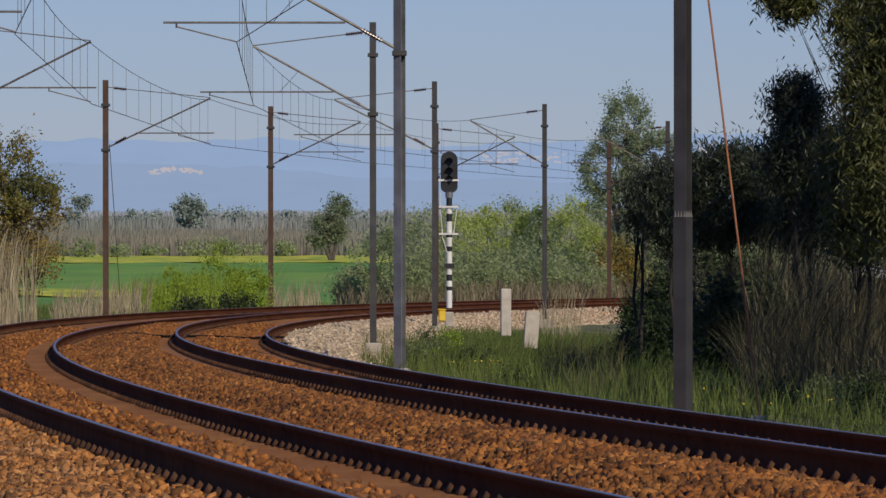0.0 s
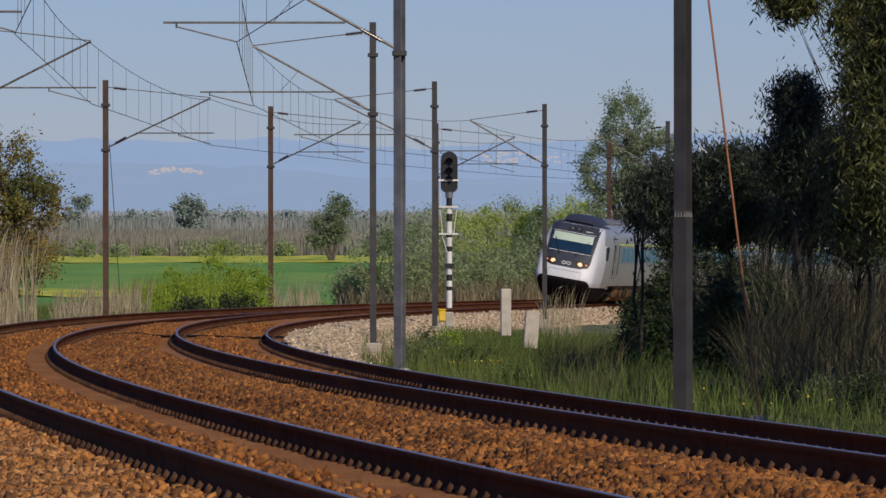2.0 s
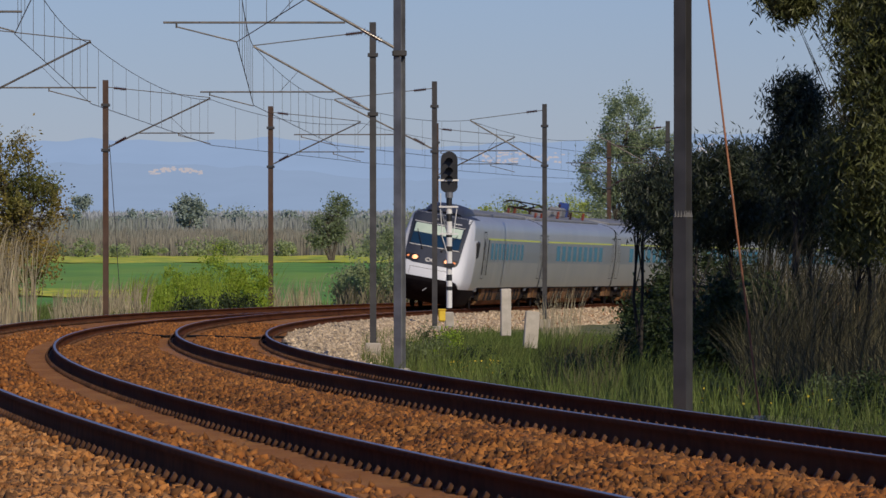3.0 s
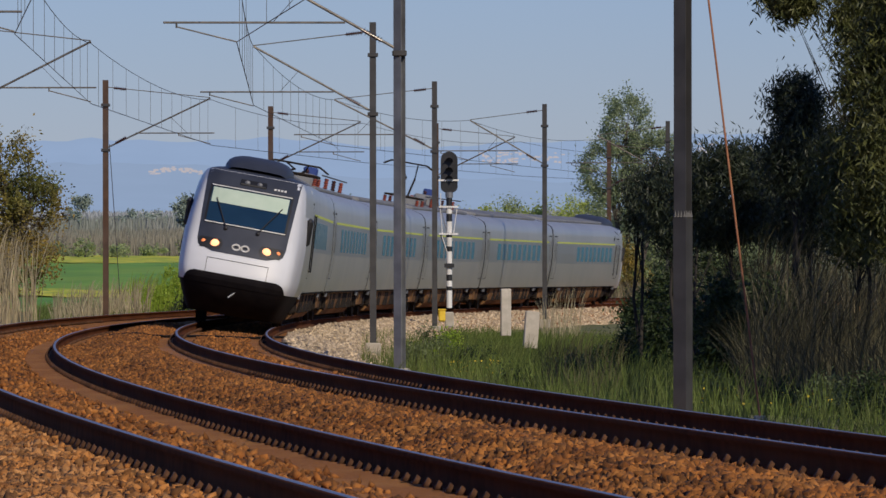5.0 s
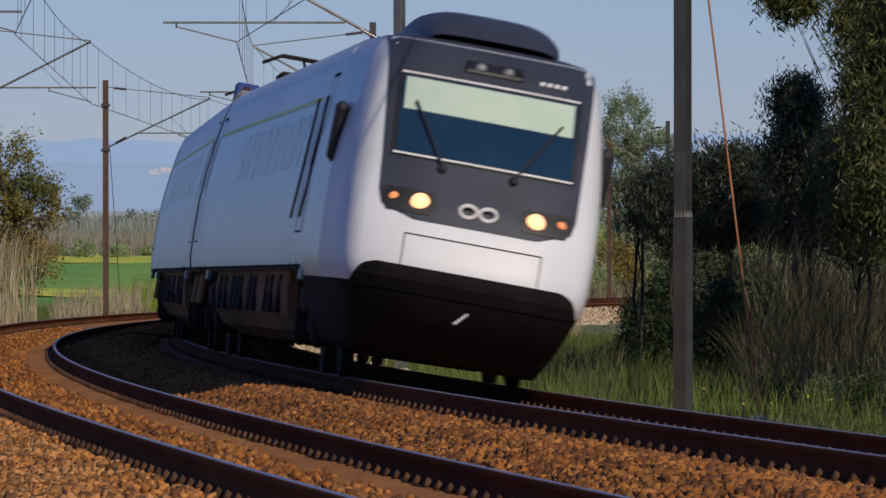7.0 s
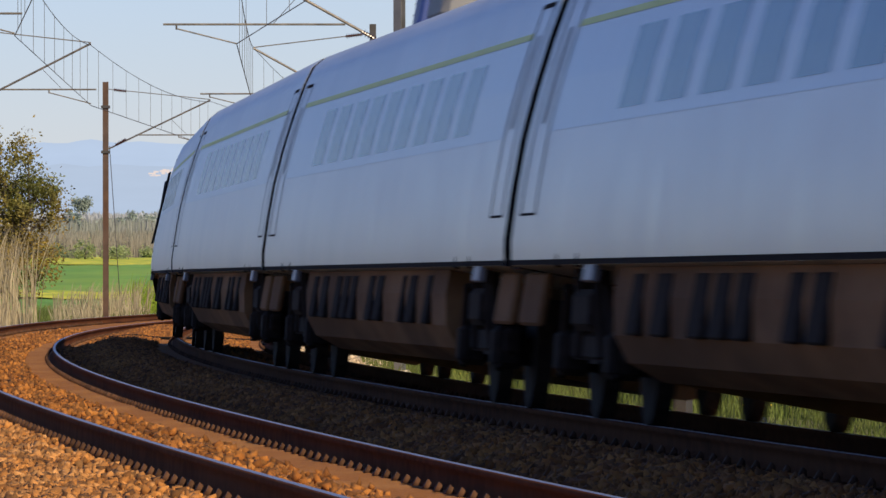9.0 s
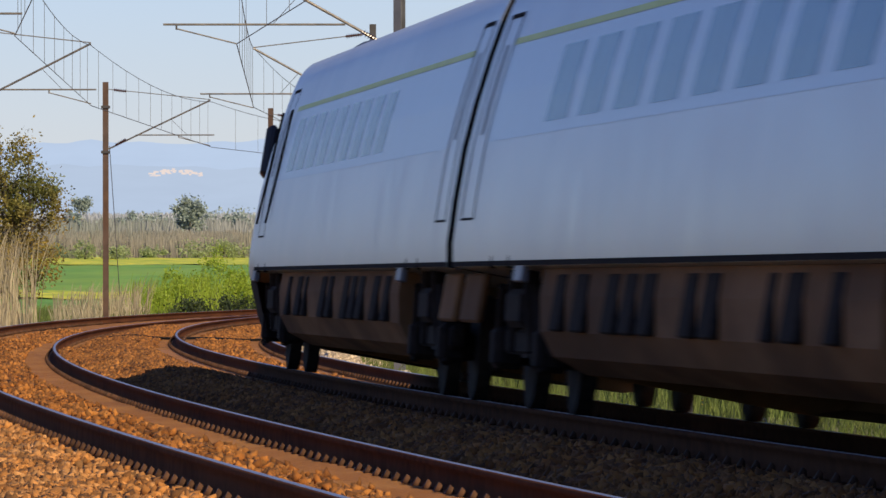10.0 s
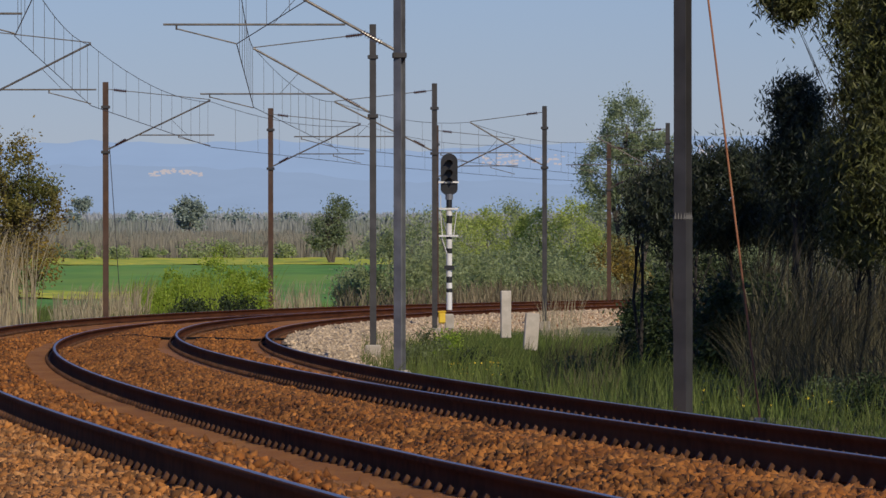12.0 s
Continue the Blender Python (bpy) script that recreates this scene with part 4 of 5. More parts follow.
# Paler copies of spring and olive for distant trees, haze mixed into the colour.
M["hazed_spring"] = leafy(mat("hazed_spring_leaf", (0.42, 0.50, 0.12), (0.53, 0.60, 0.19), 2, 0.7, island=0.25), 0.55)
M["hazed_olive"] = leafy(mat("hazed_olive_leaf", (0.33, 0.40, 0.19), (0.42, 0.48, 0.25), 2, 0.7, island=0.25), 0.55)
M["autumn"] = leafy(mat("yellowing_leaf", (0.20, 0.15, 0.03), (0.32, 0.23, 0.05), 0.8, 0.6, island=0.4, c=(0.10, 0.14, 0.035), c_scale=0.5, c_amount=0.8), 0.3)
# Grey-green by haze that is part of the base colour here.
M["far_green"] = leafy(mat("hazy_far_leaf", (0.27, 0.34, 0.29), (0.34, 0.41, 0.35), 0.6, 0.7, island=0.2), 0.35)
M["reed"] = leafy(mat("dry_reed", (0.29, 0.25, 0.145), (0.45, 0.39, 0.25), 2, 0.7, island=0.35), 0.25)
# Reed colours carry the distance haze, paler and greyer belt by belt.
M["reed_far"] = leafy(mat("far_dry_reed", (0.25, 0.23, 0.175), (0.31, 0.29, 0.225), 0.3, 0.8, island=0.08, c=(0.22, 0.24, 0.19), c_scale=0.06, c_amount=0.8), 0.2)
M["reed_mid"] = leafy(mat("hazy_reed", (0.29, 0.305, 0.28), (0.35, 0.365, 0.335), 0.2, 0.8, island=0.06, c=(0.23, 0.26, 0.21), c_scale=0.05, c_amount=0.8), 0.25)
M["reed_pale"] = leafy(mat("hazed_far_reed", (0.35, 0.38, 0.40), (0.42, 0.45, 0.47), 0.1, 0.8, island=0.05), 0.2)
# Darker copies of bark and reed, with shade put into their colours.
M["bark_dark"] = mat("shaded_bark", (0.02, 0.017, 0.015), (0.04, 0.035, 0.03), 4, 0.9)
M["reed_shade"] = leafy(mat("shaded_brown_reed", (0.11, 0.10, 0.055), (0.24, 0.20, 0.12), 2, 0.7, island=0.45), 0.25)
M["thicket"] = leafy(mat("dark_olive_brown_reed", (0.046, 0.046, 0.022), (0.125, 0.11, 0.058), 2, 0.8, island=0.65), 0.2)
M["grass"] = leafy(mat("meadow_grass", (0.09, 0.145, 0.024), (0.18, 0.235, 0.05), 1.2, 0.7, island=0.45, c=(0.17, 0.17, 0.07), c_scale=0.3, c_amount=0.4), 0.35)
M["crop"] = mat("green_crop", (0.09, 0.25, 0.025), (0.15, 0.35, 0.04), 0.25, 0.8, c=(0.24, 0.38, 0.04), c_scale=0.06, c_amount=0.6, stretch=(1, 0.25, 1))
M["rape"] = mat("yellow_rape_flowers", (0.30, 0.42, 0.03), (0.62, 0.60, 0.05), 0.5, 0.8, stretch=(1, 0.2, 1))
M["petal"] = mat("yellow_petal", (0.7, 0.5, 0.02), (0.8, 0.6, 0.05), 3, 0.6)
M["bark"] = mat("grey_bark", (0.06, 0.05, 0.04), (0.11, 0.095, 0.08), 4, 0.9, bump=0.01)


def scatter(n, px0, px1, d0, d1, seed, power=1.0):
    rs = np.random.RandomState(seed)
    d = d0 + (d1 - d0) * rs.uniform(0, 1, n) ** power
    px = rs.uniform(px0, px1, n)
    x = (px - 784) * d / F_PX
    z = ground_z(x, d)
    return np.stack([x, d, z], 1)


def on_bed(p):
    """Lift points to the ballast shoulder where it stands above the ground."""
    sv = s_at(p[:, 1])
    th = np.interp(sv, SS, TH)
    c = track(sv, 0.0)
    off = (p[:, 0] - c[0]) * np.sin(th) - (p[:, 1] - c[1]) * np.cos(th)
    z = np.where((off > -2.9) & (off < 11), np.interp(sv, SS, ZZ) + bed_z(np.clip(off, -2.9, 11)), -99)
    p = p.copy()
    p[:, 2] = np.maximum(p[:, 2], z - 0.02)
    return p


def stuff(ob, label, category):
    return tagged(ob, label, category, kind="stuff")


def clear_of_track(p, lo=-3.0, hi=8.8):
    """Leave out what would stand on the ballast."""
    th = np.interp(s_at(p[:, 1]), SS, TH)
    c = track(s_at(p[:, 1]), 0.0)
    off = (p[:, 0] - c[0]) * np.sin(th) - (p[:, 1] - c[1]) * np.cos(th)
    return on_bed(p[(off < lo) | (off > hi)])


# far fields: crop, rape strips
def field(name, px0, px1, d0, d1, material, label, lift):
    xs = np.linspace(0, 1, 24)
    ys = np.linspace(0, 1, 12)
    v, q = [], []
    for a in ys:
        d = d0 + (d1 - d0) * a
        for b in xs:
            x = (px0 + (px1 - px0) * b - 784) * d / F_PX
            v.append((x, d, float(ground_z(np.array([x]), np.array([d]))[0]) + lift))
    for i in range(11):
        for j in range(23):
            k = i * 24 + j
            q.append((k, k + 1, k + 25, k + 24))
    tagged(put(name, big_mesh(name, v, q), material), label, "field", kind="structure")


field("crop_field", -200, 720, 430, 733, M["crop"], "bright green crop field beyond the line", 0.12)
field("rape_field", -200, 760, 735, 830, M["rape"], "strip of yellow flowering rape along the field", 0.14)
field("rape_margin", -100, 300, 500, 535, M["rape"], "yellow flowering margin in the green field", 0.22)

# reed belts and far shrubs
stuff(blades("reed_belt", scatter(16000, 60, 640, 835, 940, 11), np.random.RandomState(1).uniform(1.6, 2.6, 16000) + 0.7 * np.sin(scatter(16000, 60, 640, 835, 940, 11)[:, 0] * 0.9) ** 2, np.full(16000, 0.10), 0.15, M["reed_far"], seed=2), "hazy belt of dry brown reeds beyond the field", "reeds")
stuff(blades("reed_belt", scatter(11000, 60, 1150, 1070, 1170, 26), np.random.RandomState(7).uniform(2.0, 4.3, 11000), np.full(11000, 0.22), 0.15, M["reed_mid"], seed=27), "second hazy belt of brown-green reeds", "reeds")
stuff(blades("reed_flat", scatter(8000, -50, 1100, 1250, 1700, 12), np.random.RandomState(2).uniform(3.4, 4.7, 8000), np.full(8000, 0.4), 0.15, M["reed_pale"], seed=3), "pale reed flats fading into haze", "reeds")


def shrub_row(label, spans, depth, material, seed, leaf=0.35, h=(2.5, 4.5), w=(2.0, 3.5), n_leaf=900):
    rs = np.random.RandomState(seed)
    for px in spans:
        d = depth + rs.uniform(-25, 25)
        b = spot(px, d)
        hh, ww = rs.uniform(*h), rs.uniform(*w)
        tree(label, b, [(b[0], b[1], b[2] + hh * 0.55, ww, ww, hh * 0.5)], material, M["bark"], 26, n_leaf, 0.32 * ww / 2, leaf, 0.6, 0, 0.09, seed=rs.randint(999), category="shrub", name="shrub", limbs=5)


shrub_row("hazy olive shrub before distant reeds", [95, 150, 205, 270, 350, 395, 430, 505, 640, 665], 815, M["hazed_olive"], 6, 0.3, (1.0, 2.0), (1.2, 2.6), 700)
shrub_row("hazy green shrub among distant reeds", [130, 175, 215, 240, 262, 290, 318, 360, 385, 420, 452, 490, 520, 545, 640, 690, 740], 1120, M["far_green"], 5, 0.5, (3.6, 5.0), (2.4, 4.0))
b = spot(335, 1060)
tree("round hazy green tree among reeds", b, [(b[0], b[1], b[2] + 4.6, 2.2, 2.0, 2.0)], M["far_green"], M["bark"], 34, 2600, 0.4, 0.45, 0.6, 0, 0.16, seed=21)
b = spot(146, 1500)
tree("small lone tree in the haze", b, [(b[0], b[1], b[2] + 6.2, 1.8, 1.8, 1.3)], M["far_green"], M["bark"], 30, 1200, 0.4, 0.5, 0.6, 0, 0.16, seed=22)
b = spot(588, 760)
tree("grey-green tree with an open leaning crown beside the field", b, [(b[0] + 0.7, b[1], b[2] + 5.6, 1.3, 1.2, 1.25), (b[0] - 0.7, b[1], b[2] + 4.2, 1.35, 1.2, 1.0), (b[0] - 1.3, b[1], b[2] + 2.4, 1.2, 1.0, 0.85), (b[0] + 0.7, b[1], b[2] + 3.0, 0.7, 0.7, 1.1)], M["willow"], M["bark"], 26, 1300, 0.3, 0.28, 0.5, 0, 0.2, seed=23)

# green trees and scrub beyond the far end of the curve
for px, d, top, wpx, mt, sd in ((655, 350, 470, 70, "olive", 31), (700, 345, 400, 75, "olive", 32), (750, 420, 368, 60, "olive", 33), (812, 430, 366, 55, "spring", 34), (862, 440, 362, 60, "spring", 35),
                                (905, 470, 350, 45, "olive", 36), (955, 440, 356, 60, "spring", 37), (1010, 450, 352, 55, "spring", 38), (1058, 470, 350, 60, "olive", 39), (840, 380, 440, 70, "olive", 40),
                                (930, 385, 430, 80, "olive", 41), (1010, 390, 440, 70, "olive", 42), (760, 370, 440, 55, "olive", 44), (1085, 400, 420, 50, "autumn", 43), (1130, 470, 360, 60, "olive", 45), (1200, 470, 350, 80, "olive", 46), (1290, 470, 360, 90, "olive", 47)):
    b = spot(px, d)
    h = EYE_Z + (357 - top) * d / F_PX - b[2]
    r = wpx * d / F_PX
    tree("leafy green roadside tree in spring leaf" if mt == "spring" else "dull green scrub tree beyond the line", b, [(b[0], b[1], b[2] + h * 0.62, r, r, h * 0.38), (b[0] + r * 0.4, b[1], b[2] + h * 0.36, r * 1.05, r, h * 0.34)], M["autumn" if mt == "autumn" else "hazed_" + mt], M["bark"],
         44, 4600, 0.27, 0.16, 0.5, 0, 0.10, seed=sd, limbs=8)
stuff(blades("scrub_reeds", clear_of_track(scatter(9000, 600, 1250, 335, 400, 13)), np.random.RandomState(4).uniform(0.5, 2.0, 9000)[:len(clear_of_track(scatter(9000, 600, 1250, 335, 400, 13)))], np.full(len(clear_of_track(scatter(9000, 600, 1250, 335, 400, 13))), 0.05), 0.4, M["reed_shade"], seed=5), "tangled brown reeds and scrub behind the track", "reeds")
b = spot(1118, 430)
tree("tall slender pale green poplar with a wispy crown", b, [(b[0] - 0.3, b[1], b[2] + 11.0, 1.6, 1.5, 2.1), (b[0] + 1.5, b[1], b[2] + 9.0, 1.9, 1.5, 2.0), (b[0] - 1.5, b[1], b[2] + 8.2, 1.9, 1.5, 2.0), (b[0] + 0.2, b[1], b[2] + 6.2, 2.8, 1.6, 2.2)], M["poplar"], M["bark"], 85, 7000, 0.20, 0.17, 0.45, 0.2, 0.16, seed=50, limbs=22, bias=0.7)

# verge beyond the outer track
def put_blades(name, pts, h0, h1, w, lean, material, label, category, seed):
    rs = np.random.RandomState(seed)
    n = len(pts)
    return stuff(blades(name, pts, rs.uniform(h0, h1, n), np.full(n, w), lean, material, seed=seed), label, category)


put_blades("reed_bed", clear_of_track(scatter(1500, -60, 118, 182, 215, 14, 1.0)), 0.8, 3.4, 0.026, 0.28, M["reed"], "tall dry straw-coloured reeds by the track", "reeds", 6)
put_blades("dry_grass", clear_of_track(np.concatenate([scatter(800, 95, 262, 238, 275, 15), scatter(1100, 480, 640, 266, 300, 15)])), 0.7, 2.0, 0.025, 0.3, M["reed"], "dry straw grass along the far verge", "grass", 7)
put_blades("verge_grass", clear_of_track(scatter(16000, 60, 760, 238, 420, 16)), 0.3, 0.9, 0.03, 0.5, M["grass"], "rough green grass beyond the outer track", "grass", 8)
for px, d, w, h, mt, sd in ((275, 266, 26, 1.5, "spring", 61), (312, 268, 30, 2.2, "spring", 62), (352, 271, 28, 2.0, "spring", 63), (388, 272, 32, 2.9, "spring", 64), (425, 273, 26, 2.1, "spring", 68), (455, 275, 24, 2.3, "spring", 69), (340, 258, 45, 1.15, "bush_dark", 65), (415, 261, 58, 1.2, "bush_dark", 66), (255, 272, 35, 1.6, "spring", 67)):
    b = spot(px, d)
    r = w * d / F_PX
    tree("low bright green bush beside the track" if mt == "spring" else "low dark green fern-like bush", b, [(b[0], b[1], b[2] + h * 0.5, r, r, h * 0.55)], M[mt], M["bark"], 60, 3200, 0.14, 0.12, 0.4, 0, 0.03, seed=sd, category="bush", name="bush", limbs=10)
put_blades("bush_stems", clear_of_track(scatter(1500, 225, 480, 262, 285, 33)), 0.8, 2.5, 0.022, 0.35, M["spring"], "upright pale green stems among low bushes", "stems", 34)
b = spot(-40, 232)
tree("yellowing broad tree beside the line", b, [(b[0] + 0.6, b[1], b[2] + 5.6, 1.4, 1.8, 1.1), (b[0] + 1.75, b[1], b[2] + 4.4, 1.05, 1.5, 0.9), (b[0] - 0.9, b[1], b[2] + 5.0, 1.6, 1.6, 1.6), (b[0] + 1.4, b[1], b[2] + 2.6, 1.2, 1.3, 1.0), (b[0] + 0.2, b[1], b[2] + 4.3, 1.6, 1.4, 1.1)], M["autumn"], M["bark"], 60, 4200, 0.17, 0.11, 0.5, 0, 0.16, seed=70, limbs=26)

# inside of the curve: dark eucalyptus, shrubs, reeds, meadow
def euca(px, d, top, bottom, wpx, seed, mt="euca", n=9000, label="dark drooping eucalyptus sapling", extra=()):
    b = spot(px, d)
    zt, zb = (EYE_Z + (357 - v) * d / F_PX for v in (top, bottom))
    r = wpx * d / F_PX
    rs = np.random.RandomState(seed)
    k = max(1, int(round((zt - zb) / (1.7 * r))))
    ell = []
    for i in range(k):
        zz = zb + (zt - zb) * (i + 0.5) / k
        ell.append((b[0] + rs.uniform(-0.25, 0.25) * r, b[1] + rs.uniform(-0.3, 0.3), zz, r * rs.uniform(0.8, 1.1), r * 0.9, (zt - zb) / k * 0.62))
    for ex, ev, er in extra:
        ell.append(((ex - 784) * d / F_PX, d, EYE_Z + (357 - ev) * d / F_PX, er * d / F_PX, 0.5, er * 0.5 * d / F_PX))
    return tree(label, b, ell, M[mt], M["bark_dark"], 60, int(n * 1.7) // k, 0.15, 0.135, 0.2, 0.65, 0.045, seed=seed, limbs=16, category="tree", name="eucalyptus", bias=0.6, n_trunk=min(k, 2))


euca(1406, 135, 150, 330, 46, 81)
euca(1440, 138, 240, 440, 70, 82)
euca(1290, 140, 278, 430, 75, 83)
euca(1205, 150, 300, 430, 55, 84)
euca(1360, 142, 285, 420, 75, 85)
euca(1135, 152, 320, 400, 24, 86, n=1600)
euca(1235, 146, 288, 420, 50, 89, n=5000)
euca(1578, 118, -160, 250, 88, 87, "euca_warm", 24000, "tall olive-green eucalyptus hanging over the line", extra=((1400, -12, 24),))
euca(1600, 112, -200, 420, 110, 88, "euca_warm", 34000, "tall olive-green eucalyptus of the trackside wood")
euca(1540, 124, 230, 460, 75, 91, "euca_warm", 9000, "olive-green eucalyptus above dry reeds")
for px, d, w, h, sd in ((1185, 156, 50, 2.2, 93), (1240, 152, 66, 2.9, 94), (1305, 150, 60, 2.5, 95), (1135, 160, 32, 1.6, 96), (1200, 158, 60, 1.6, 97), (1275, 126, 42, 1.9, 98), (1345, 130, 50, 2.1, 99), (1420, 133, 50, 1.9, 100)):
    b = spot(px, d)
    r = w * d / F_PX
    tree("dense dark shrub beneath the eucalyptus", b, [(b[0], b[1], b[2] + h * 0.5, r, r, h * 0.55)], M["bush_dark"], M["bark"], 80, 7000, 0.13, 0.11, 0.35, 0.2, 0.05, seed=sd, category="shrub", name="shrub", limbs=14)
# tall trees of the same wood beyond the edge of the view; they shade this verge
for x, y, h, sd in ((9.5, 96, 11, 101), (12.5, 112, 13, 102), (10.5, 128, 12, 103), (14, 92, 12, 104), (9.0, 82, 9, 105)):
    z = float(ground_z(np.array([x]), np.array([y]))[0])
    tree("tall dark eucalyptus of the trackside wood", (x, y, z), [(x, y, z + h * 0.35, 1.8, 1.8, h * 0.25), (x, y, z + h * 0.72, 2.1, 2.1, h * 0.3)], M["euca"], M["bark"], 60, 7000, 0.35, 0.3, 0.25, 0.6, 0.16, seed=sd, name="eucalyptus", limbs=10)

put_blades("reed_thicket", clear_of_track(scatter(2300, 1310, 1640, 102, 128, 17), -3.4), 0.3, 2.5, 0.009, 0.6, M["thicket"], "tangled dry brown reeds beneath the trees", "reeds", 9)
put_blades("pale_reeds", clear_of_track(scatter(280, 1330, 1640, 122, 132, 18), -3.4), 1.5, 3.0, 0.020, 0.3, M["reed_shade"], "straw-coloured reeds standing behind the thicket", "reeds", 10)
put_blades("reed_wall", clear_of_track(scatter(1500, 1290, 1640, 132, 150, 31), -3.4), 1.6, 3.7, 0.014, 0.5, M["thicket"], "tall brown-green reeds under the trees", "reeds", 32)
put_blades("meadow_grass", clear_of_track(scatter(30000, 640, 1640, 66, 215, 19, 0.9), -1.55), 0.10, 0.38, 0.009, 0.6, M["grass"], "long rough grass beside the track", "grass", 20)
put_blades("tall_grass", clear_of_track(scatter(6500, 715, 1640, 92, 180, 20), -2.4), 0.3, 0.8, 0.009, 0.4, M["grass"], "tall seeding grass on the verge", "grass", 21)
put_blades("rank_grass", clear_of_track(scatter(11000, 790, 1140, 138, 214, 29), -2.6), 0.25, 0.62, 0.014, 0.5, M["grass"], "rank green grass on the inner slope", "grass", 26)
put_blades("dead_stalks", clear_of_track(scatter(110, 958, 1025, 200, 216, 23), -2.6), 0.7, 1.9, 0.014, 0.3, M["reed"], "bare dry stalks near a mast", "reeds", 22)
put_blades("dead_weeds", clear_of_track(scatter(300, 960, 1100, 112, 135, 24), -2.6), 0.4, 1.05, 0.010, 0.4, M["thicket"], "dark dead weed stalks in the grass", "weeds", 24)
_fl = clear_of_track(np.concatenate([scatter(60, 795, 890, 122, 140, 25), scatter(45, 1230, 1500, 92, 104, 28)]), -2.4)
_fl[:, 2] += 0.33
leaf_cloud("yellow_flowers", _fl, 0.03, 0.9, 0, M["petal"], None, "small yellow flowers in the grass", 30)["category"] = "flowers"

for px, d, w, h, mt, sd in ((762, 150, 32, 0.95, "olive", 111), (790, 152, 26, 0.8, "spring", 112), (735, 146, 20, 0.5, "olive", 113), (915, 122, 40, 0.35, "bush_dark", 114), (1060, 138, 40, 0.9, "bush_dark", 115), (840, 140, 45, 0.5, "bush_dark", 116),
                            (1010, 128, 45, 0.55, "olive", 117), (1110, 140, 30, 1.1, "bush_dark", 118), (1270, 104, 30, 0.5, "olive", 119), (1460, 100, 40, 0.6, "olive", 120), (1530, 98, 36, 0.7, "bush_dark", 121), (1380, 104, 34, 0.5, "bush_dark", 122)):
    b = spot(px, d)
    r = w * d / F_PX
    tree("low leafy weed clump in the verge grass", b, [(b[0], b[1], b[2] + h * 0.45, r, r, h * 0.55)], M[mt], M["bark"], 40, 1500, 0.09, 0.07, 0.35, 0, 0.015, seed=sd, category="weeds", name="weed_clump", limbs=8)

# ---- signal and lineside things
def signal_post(px, d):
    b = spot(px, d)
    x, y = b[0], b[1]
    z0 = EYE_Z + (357 - 552) * d / F_PX
    u = d / F_PX  # metres to one unit of bearing
    t = tagged(new("railway_signal"), "black oval colour-light signal on a black and white post", "railway signal")
    t.location = (x, y, z0)
    zz = lambda v: EYE_Z + (357 - v) * u - z0
    part("footing", box((0, 0, -0.2), (0.24, 0.24, 0.4), bevel=0.03), M["concrete"], t, "concrete footing")
    edges = [545, 514, 507, 497, 486, 474, 466, 445, 436, 420, 412, 392, 378, 366, 350]
    for i, (a, c) in enumerate(zip(edges, edges[1:])):
        part("post_band", tube((0, 0, zz(a)), (0, 0, zz(c)), 0.075, n=16), M["white_paint"] if i % 2 == 0 else M["black"], t, "white band" if i % 2 == 0 else "black band")
    # oval head with hoods
    bm = bmesh.new()
    top, bot, w = zz(268), zz(342), 15 * u
    prof = []
    n = 10
    for i in range(n + 1):
        a = math.pi * i / n
        prof.append((w * math.cos(a), top - w + w * math.sin(a)))
    for i in range(n + 1):
        a = math.pi + math.pi * i / n
        prof.append((w * math.cos(a), bot + w * 0.7 + w * 0.7 * math.sin(a)))
    vs = [[bm.verts.new((px_, yy, pz_)) for px_, pz_ in prof] for yy in (-0.06, 0.06)]
    for j in range(len(prof)):
        k = (j + 1) % len(prof)
        bm.faces.new((vs[0][j], vs[0][k], vs[1][k], vs[1][j]))
    bm.faces.new(vs[0])
    bm.faces.new(vs[1][::-1])
    bmesh.ops.recalc_face_normals(bm, faces=bm.faces)
    head = part("head", bm, M["black"], t, "black oval signal head")
    for v in (286, 303, 318):
        bm = bmesh.new()
        for i in range(8):
            a0, a1 = math.pi * i / 8, math.pi * (i + 1) / 8
            q = [(0.10 * math.cos(a) * 1.0, yy, zz(v) + 0.10 * math.sin(a)) for a, yy in ((a0, -0.06), (a1, -0.06), (a1, -0.28), (a0, -0.28))]
            bm.faces.new([bm.verts.new(p) for p in q])
        part("hood", bm, M["black"], head, "black lamp hood")
    part("neck", tube((0, 0, zz(350)), (0, 0, zz(340)), 0.1, n=12), M["galv"], t)
    for v, w2 in ((319, 18), (366, 17), (414, 17)):
        part("service_ring", box((-1 * u, -0.08, zz(v)), (2 * w2 * u, 0.06, 0.045)), M["white_paint"], t, "white cross bar")
    for v0, v1 in ((366, 414), (414, 450)):
        part("ladder_rail", tube((-16 * u, 0, zz(v0)), (-3 * u, 0, zz(v1)), 0.015), M["galv"], t)
    for v0, v1, x0, x1 in ((342, 366, -15, -15), (366, 414, -16, -12), (414, 446, -14, -4), (366, 412, 14, 8)):
        part("ladder_rail", tube((x0 * u, -0.05, zz(v0)), (x1 * u, -0.05, zz(v1)), 0.012, n=6), M["white_paint"], t, "thin white ladder rail")
    part("number_box", box((0, -0.1, zz(470)), (0.26, 0.05, 0.1)), M["black"], t)
    return t


signal_post(795, 190)
b = spot(782, 186)
bx = tagged(new("point_box"), "small yellow trackside box beside the signal", "trackside box")
bx.location = (b[0], b[1], EYE_Z + (357 - 562) * 186 / F_PX)
part("body", box((0, 0, 0.05), (0.18, 0.16, 0.3), bevel=0.03), M["yellow"], bx)
part("lid", box((0, 0, 0.2), (0.21, 0.19, 0.04), bevel=0.015), M["yellow"], bx)


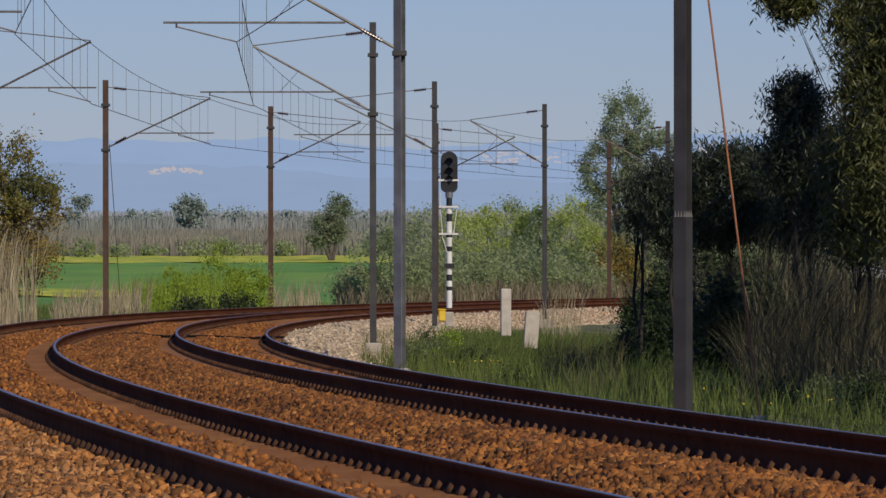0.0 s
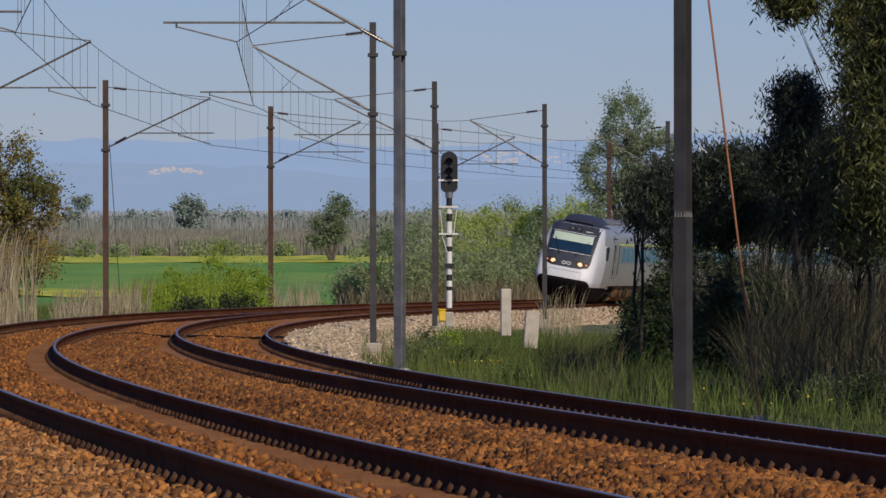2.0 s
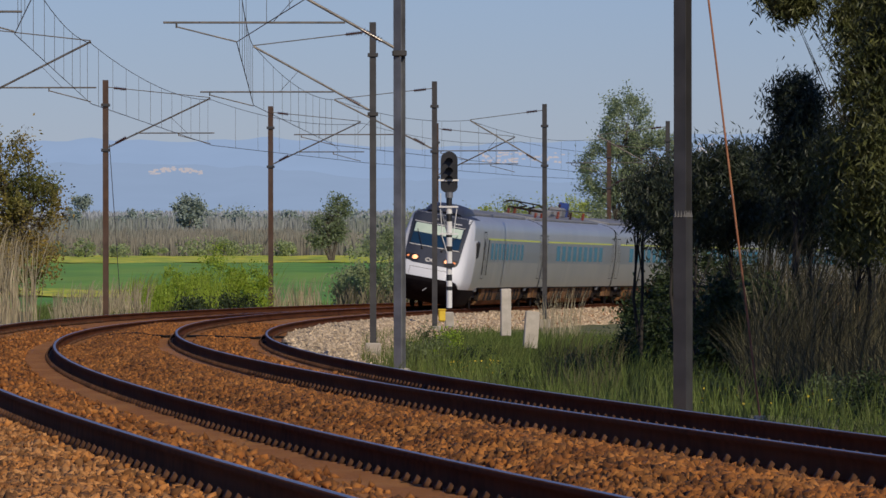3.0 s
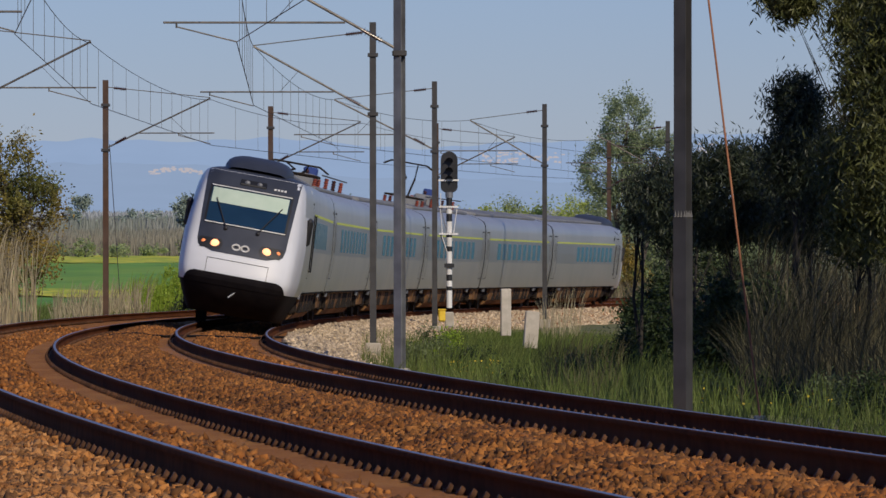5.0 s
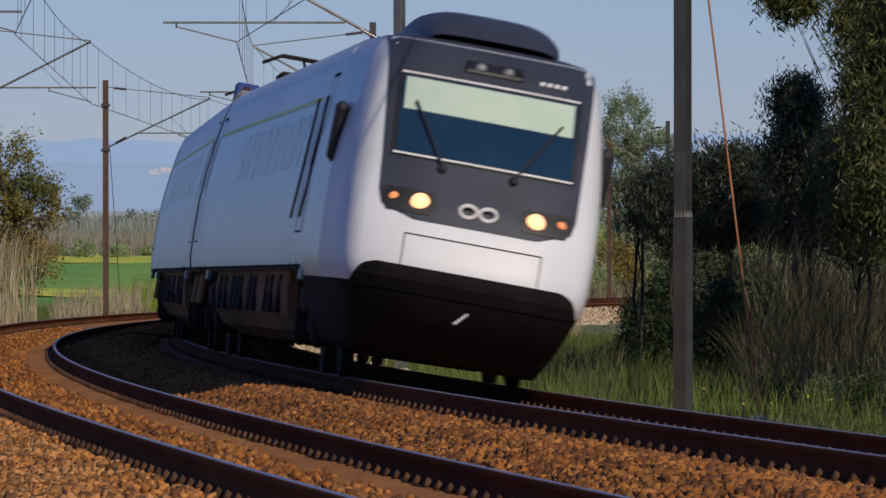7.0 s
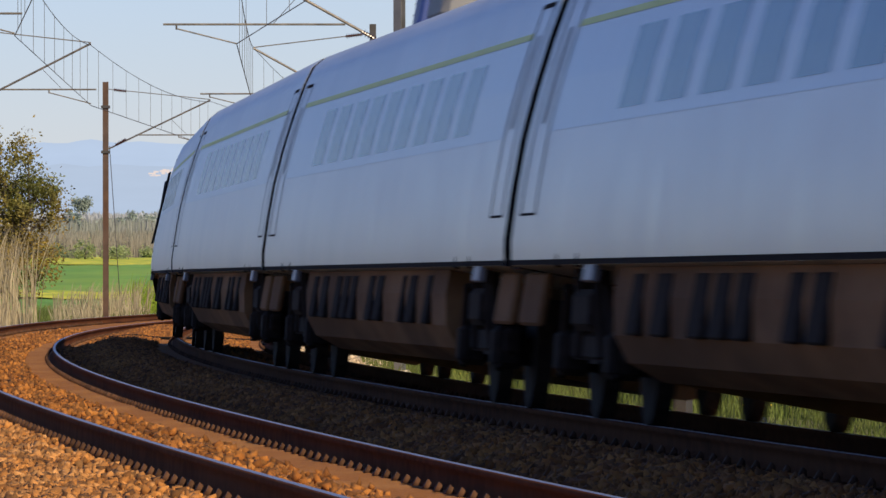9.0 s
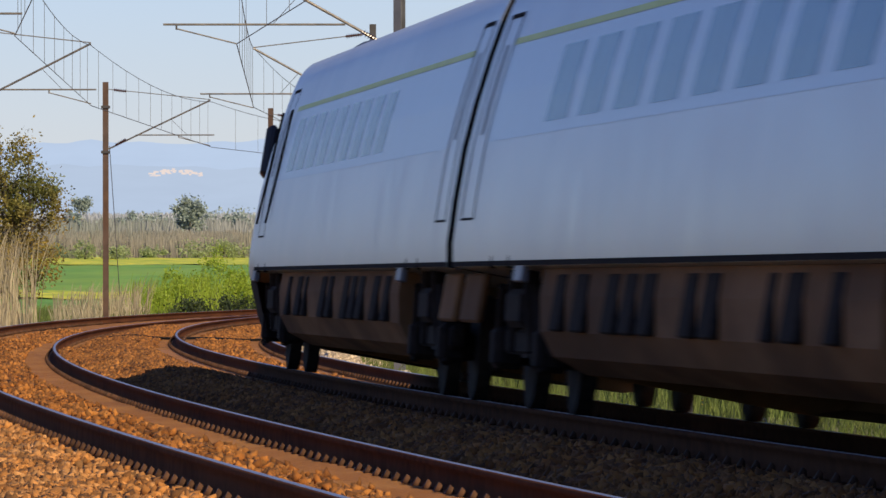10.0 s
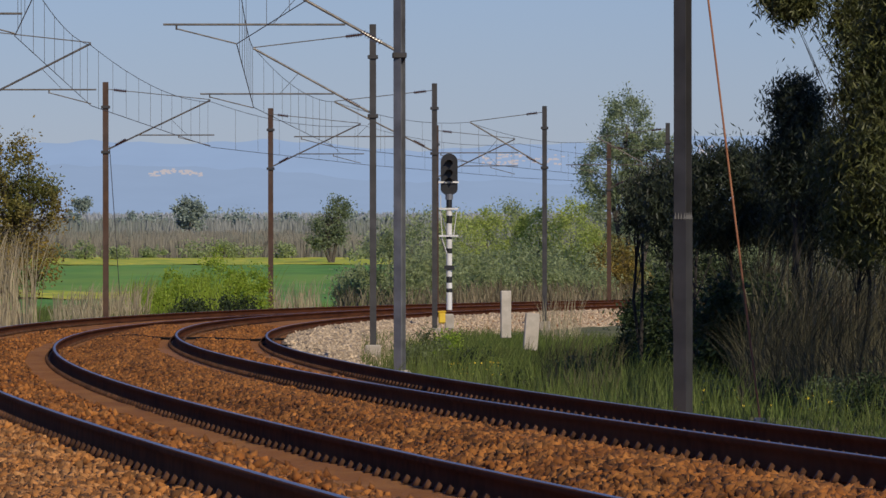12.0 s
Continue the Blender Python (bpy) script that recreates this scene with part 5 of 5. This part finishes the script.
def marker(px, d, top, bottom, wpx, label, lean=0.0):
    u = d / F_PX
    t = tagged(new("concrete_post"), label, "concrete post", "lineside concrete posts")
    z0 = EYE_Z + (357 - bottom) * u - 0.3
    t.matrix_basis = pose((px - 784) * u, d, z0, 0, lean, 8)
    h = (bottom - top) * u + 0.3
    bm = box((0, 0, h / 2), (wpx * u, 0.16, h), bevel=0.015)
    part("slab", bm, M["concrete"], t, "weathered whitewashed concrete slab")


marker(895, 172, 511, 572, 18, "tall pale concrete lineside post")
marker(938, 158, 551, 592, 25, "short leaning pale concrete slab in grass", 4)

# guy rod of the nearest mast, and the wire of the mast beyond the outer track
b = spot(1345, 92)
g = tagged(new("guy_rod"), "rusty orange guy rod with a ground anchor", "guy rod")
g.location = (b[0], b[1], EYE_Z + (357 - 742) * 92 / F_PX)
u = 92 / F_PX
part("rod", tube((0, 0, 0), (-115 * u, 0.3, (742 + 210) * u), 0.014), mat("rusty_orange_rod", (0.26, 0.10, 0.045), (0.36, 0.16, 0.08), 4, 0.7), g, "rust-orange steel rod")
part("anchor", box((0.0, 0, -0.02), (0.16, 0.16, 0.12), bevel=0.02), M["galv"], g, "galvanised anchor")
g = tagged(new("guy_wire"), "slack dark guy wire of a rusty mast", "guy wire")
u = 219 / F_PX
g.location = ((212 - 784) * u, 219, EYE_Z + (357 - 520) * u)
part("wire", tube((0, 0, 0), (-18 * u, 0, 265 * u), 0.012, n=5), M["pole_dark"], g)

# ---- cable trunk and loose black cable over the ballast
cb = tagged(new("track_cable"), "dark loose cables crossing the ballast between the rails", "cable")
rs = np.random.RandomState(9)
for (p0, p1, sg) in (((8.0, -0.4), (24.0, 3.0), 0.05), ((27.0, -1.3), (22.0, 0.0), 0.08), ((30.0, -1.9), (24.0, -0.3), 0.12), ((28.0, -2.2), (20.0, -0.6), 0.15)):
    pts = []
    for i in range(15):
        f = i / 14
        s, o = p0[0] + (p1[0] - p0[0]) * f, p0[1] + (p1[1] - p0[1]) * f + rs.uniform(-sg, sg)
        pts.append(track(s, o, bed_z(o) + 0.04))
    part("cable", path_tube(pts, 0.03, 6), M["rubber"], cb)

# ---- crushed stone lying on the bed
def stones(name, bands, material, label, seed, size=(0.020, 0.056)):
    """bands: (s0, s1, off0, off1, count). Angular stones, one mesh."""
    rs = np.random.RandomState(seed)
    cs = []
    for s0, s1, o0, o1, n in bands:
        s, o = rs.uniform(s0, s1, n), rs.uniform(o0, o1, n)
        cs.append(track(s, o, bed_z(o) + rs.uniform(-0.01, 0.025, n)).T)
    c = np.concatenate(cs)
    n = len(c)
    base = np.array([(1, 0, 0), (-1, 0, 0), (0, 1, 0), (0, -1, 0), (0, 0, 1), (0, 0, -1)], float)
    v = base[None] * rs.uniform(0.55, 1.25, (n, 6, 1)) + rs.normal(0, 0.18, (n, 6, 3))
    q = rs.normal(size=(n, 4))
    q /= np.linalg.norm(q, axis=1)[:, None]
    w, x, y, z = q.T
    R = np.stack([1 - 2 * (y * y + z * z), 2 * (x * y - z * w), 2 * (x * z + y * w), 2 * (x * y + z * w), 1 - 2 * (x * x + z * z), 2 * (y * z - x * w),
                  2 * (x * z - y * w), 2 * (y * z + x * w), 1 - 2 * (x * x + y * y)], 1).reshape(n, 3, 3)
    v = np.einsum("nij,nkj->nki", R, v) * rs.uniform(size[0], size[1], (n, 1, 1)) + c[:, None, :]
    f = np.array([(0, 2, 4), (2, 1, 4), (1, 3, 4), (3, 0, 4), (2, 0, 5), (1, 2, 5), (3, 1, 5), (0, 3, 5)])
    t = (np.arange(n)[:, None, None] * 6 + f[None]).reshape(-1, 3)
    stuff(put(name, big_mesh(name, v.reshape(-1, 3), t), material), label, "ballast stones")


stones("ballast_stones", [(35, 124, 2.2, 3.5, 60000), (124, 140, 2.2, 3.5, 9000), (40, 126, 0.35, 1.35, 2500), (40, 126, 4.35, 5.15, 2600), (30, 126, 3.45, 3.8, 3000), (10, 60, 6.1, 7.5, 4000), (-10, 35, 2.1, 3.5, 9000), (-10, 45, 4.35, 5.2, 1300), (-30, 40, 0.35, 1.4, 3000), (60, 126, -1.2, -0.3, 5000)],
       M["stone"], "angular rust-brown ballast stones", 41)
stones("outer_stones", [(86, 128, 6.15, 9.4, 60000), (60, 86, 6.15, 7.6, 7000), (86, 126, 5.75, 6.15, 1500)], M["outer_stone"], "dusty brown stones on the outer shoulder", 43, (0.018, 0.048))
stones("pale_stones", [(-60, 46, -2.7, -0.35, 16000), (-160, -60, -2.7, -0.35, 7000)], M["pale_stone"], "pale limestone ballast on the inner shoulder", 42, (0.04, 0.085))

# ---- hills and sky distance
# Distance haze put in as flat blue glow; sun and sky don't light it.
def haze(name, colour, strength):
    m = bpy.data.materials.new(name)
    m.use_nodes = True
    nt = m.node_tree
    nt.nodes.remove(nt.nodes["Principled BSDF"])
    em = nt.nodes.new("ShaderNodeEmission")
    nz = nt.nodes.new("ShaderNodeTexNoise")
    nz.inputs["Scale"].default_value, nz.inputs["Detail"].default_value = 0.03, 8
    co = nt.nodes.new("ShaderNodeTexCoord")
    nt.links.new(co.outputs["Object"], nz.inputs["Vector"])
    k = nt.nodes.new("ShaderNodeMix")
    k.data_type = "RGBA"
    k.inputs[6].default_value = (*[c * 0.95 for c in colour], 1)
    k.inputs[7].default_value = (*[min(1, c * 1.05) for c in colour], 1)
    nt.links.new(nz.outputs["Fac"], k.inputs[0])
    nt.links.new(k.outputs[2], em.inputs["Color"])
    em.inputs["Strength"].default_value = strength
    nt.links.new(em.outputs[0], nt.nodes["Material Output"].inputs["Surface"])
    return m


def ridge(name, d, heights, colour, strength, label):
    xs = np.linspace(-900, 900, 241)
    h = np.interp(xs, [a for a, _ in heights], [c for _, c in heights])
    h = h + 1.2 * np.sin(xs * 0.05) + 0.7 * np.sin(xs * 0.17 + 1) + 0.4 * np.sin(xs * 0.61 + 2)
    v = [(x, d, -6) for x in xs] + [(x, d + 200, -6 + 6 + z) for x, z in zip(xs, h)] + [(x, d + 420, -6) for x in xs]
    n = len(xs)
    q = [(i, i + 1, n + i + 1, n + i) for i in range(n - 1)] + [(n + i, n + i + 1, 2 * n + i + 1, 2 * n + i) for i in range(n - 1)]
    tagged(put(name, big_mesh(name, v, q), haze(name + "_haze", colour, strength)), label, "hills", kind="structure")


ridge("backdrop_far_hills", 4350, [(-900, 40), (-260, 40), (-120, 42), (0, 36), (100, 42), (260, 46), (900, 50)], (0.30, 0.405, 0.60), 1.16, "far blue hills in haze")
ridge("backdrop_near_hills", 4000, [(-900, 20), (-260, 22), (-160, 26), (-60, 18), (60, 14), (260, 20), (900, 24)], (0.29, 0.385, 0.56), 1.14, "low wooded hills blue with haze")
# The house walls glow too: their pale hazy light is set by colour.
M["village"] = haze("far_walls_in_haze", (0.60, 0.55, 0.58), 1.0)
rs = np.random.RandomState(5)
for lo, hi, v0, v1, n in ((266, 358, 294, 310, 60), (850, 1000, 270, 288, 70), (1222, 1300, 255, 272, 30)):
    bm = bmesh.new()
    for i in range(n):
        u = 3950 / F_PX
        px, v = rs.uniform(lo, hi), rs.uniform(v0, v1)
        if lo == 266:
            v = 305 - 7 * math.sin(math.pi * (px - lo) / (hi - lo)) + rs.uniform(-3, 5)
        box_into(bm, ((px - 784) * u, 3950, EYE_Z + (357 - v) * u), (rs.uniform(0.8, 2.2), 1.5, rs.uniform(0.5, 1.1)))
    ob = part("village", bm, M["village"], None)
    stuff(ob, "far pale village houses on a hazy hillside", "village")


motions()
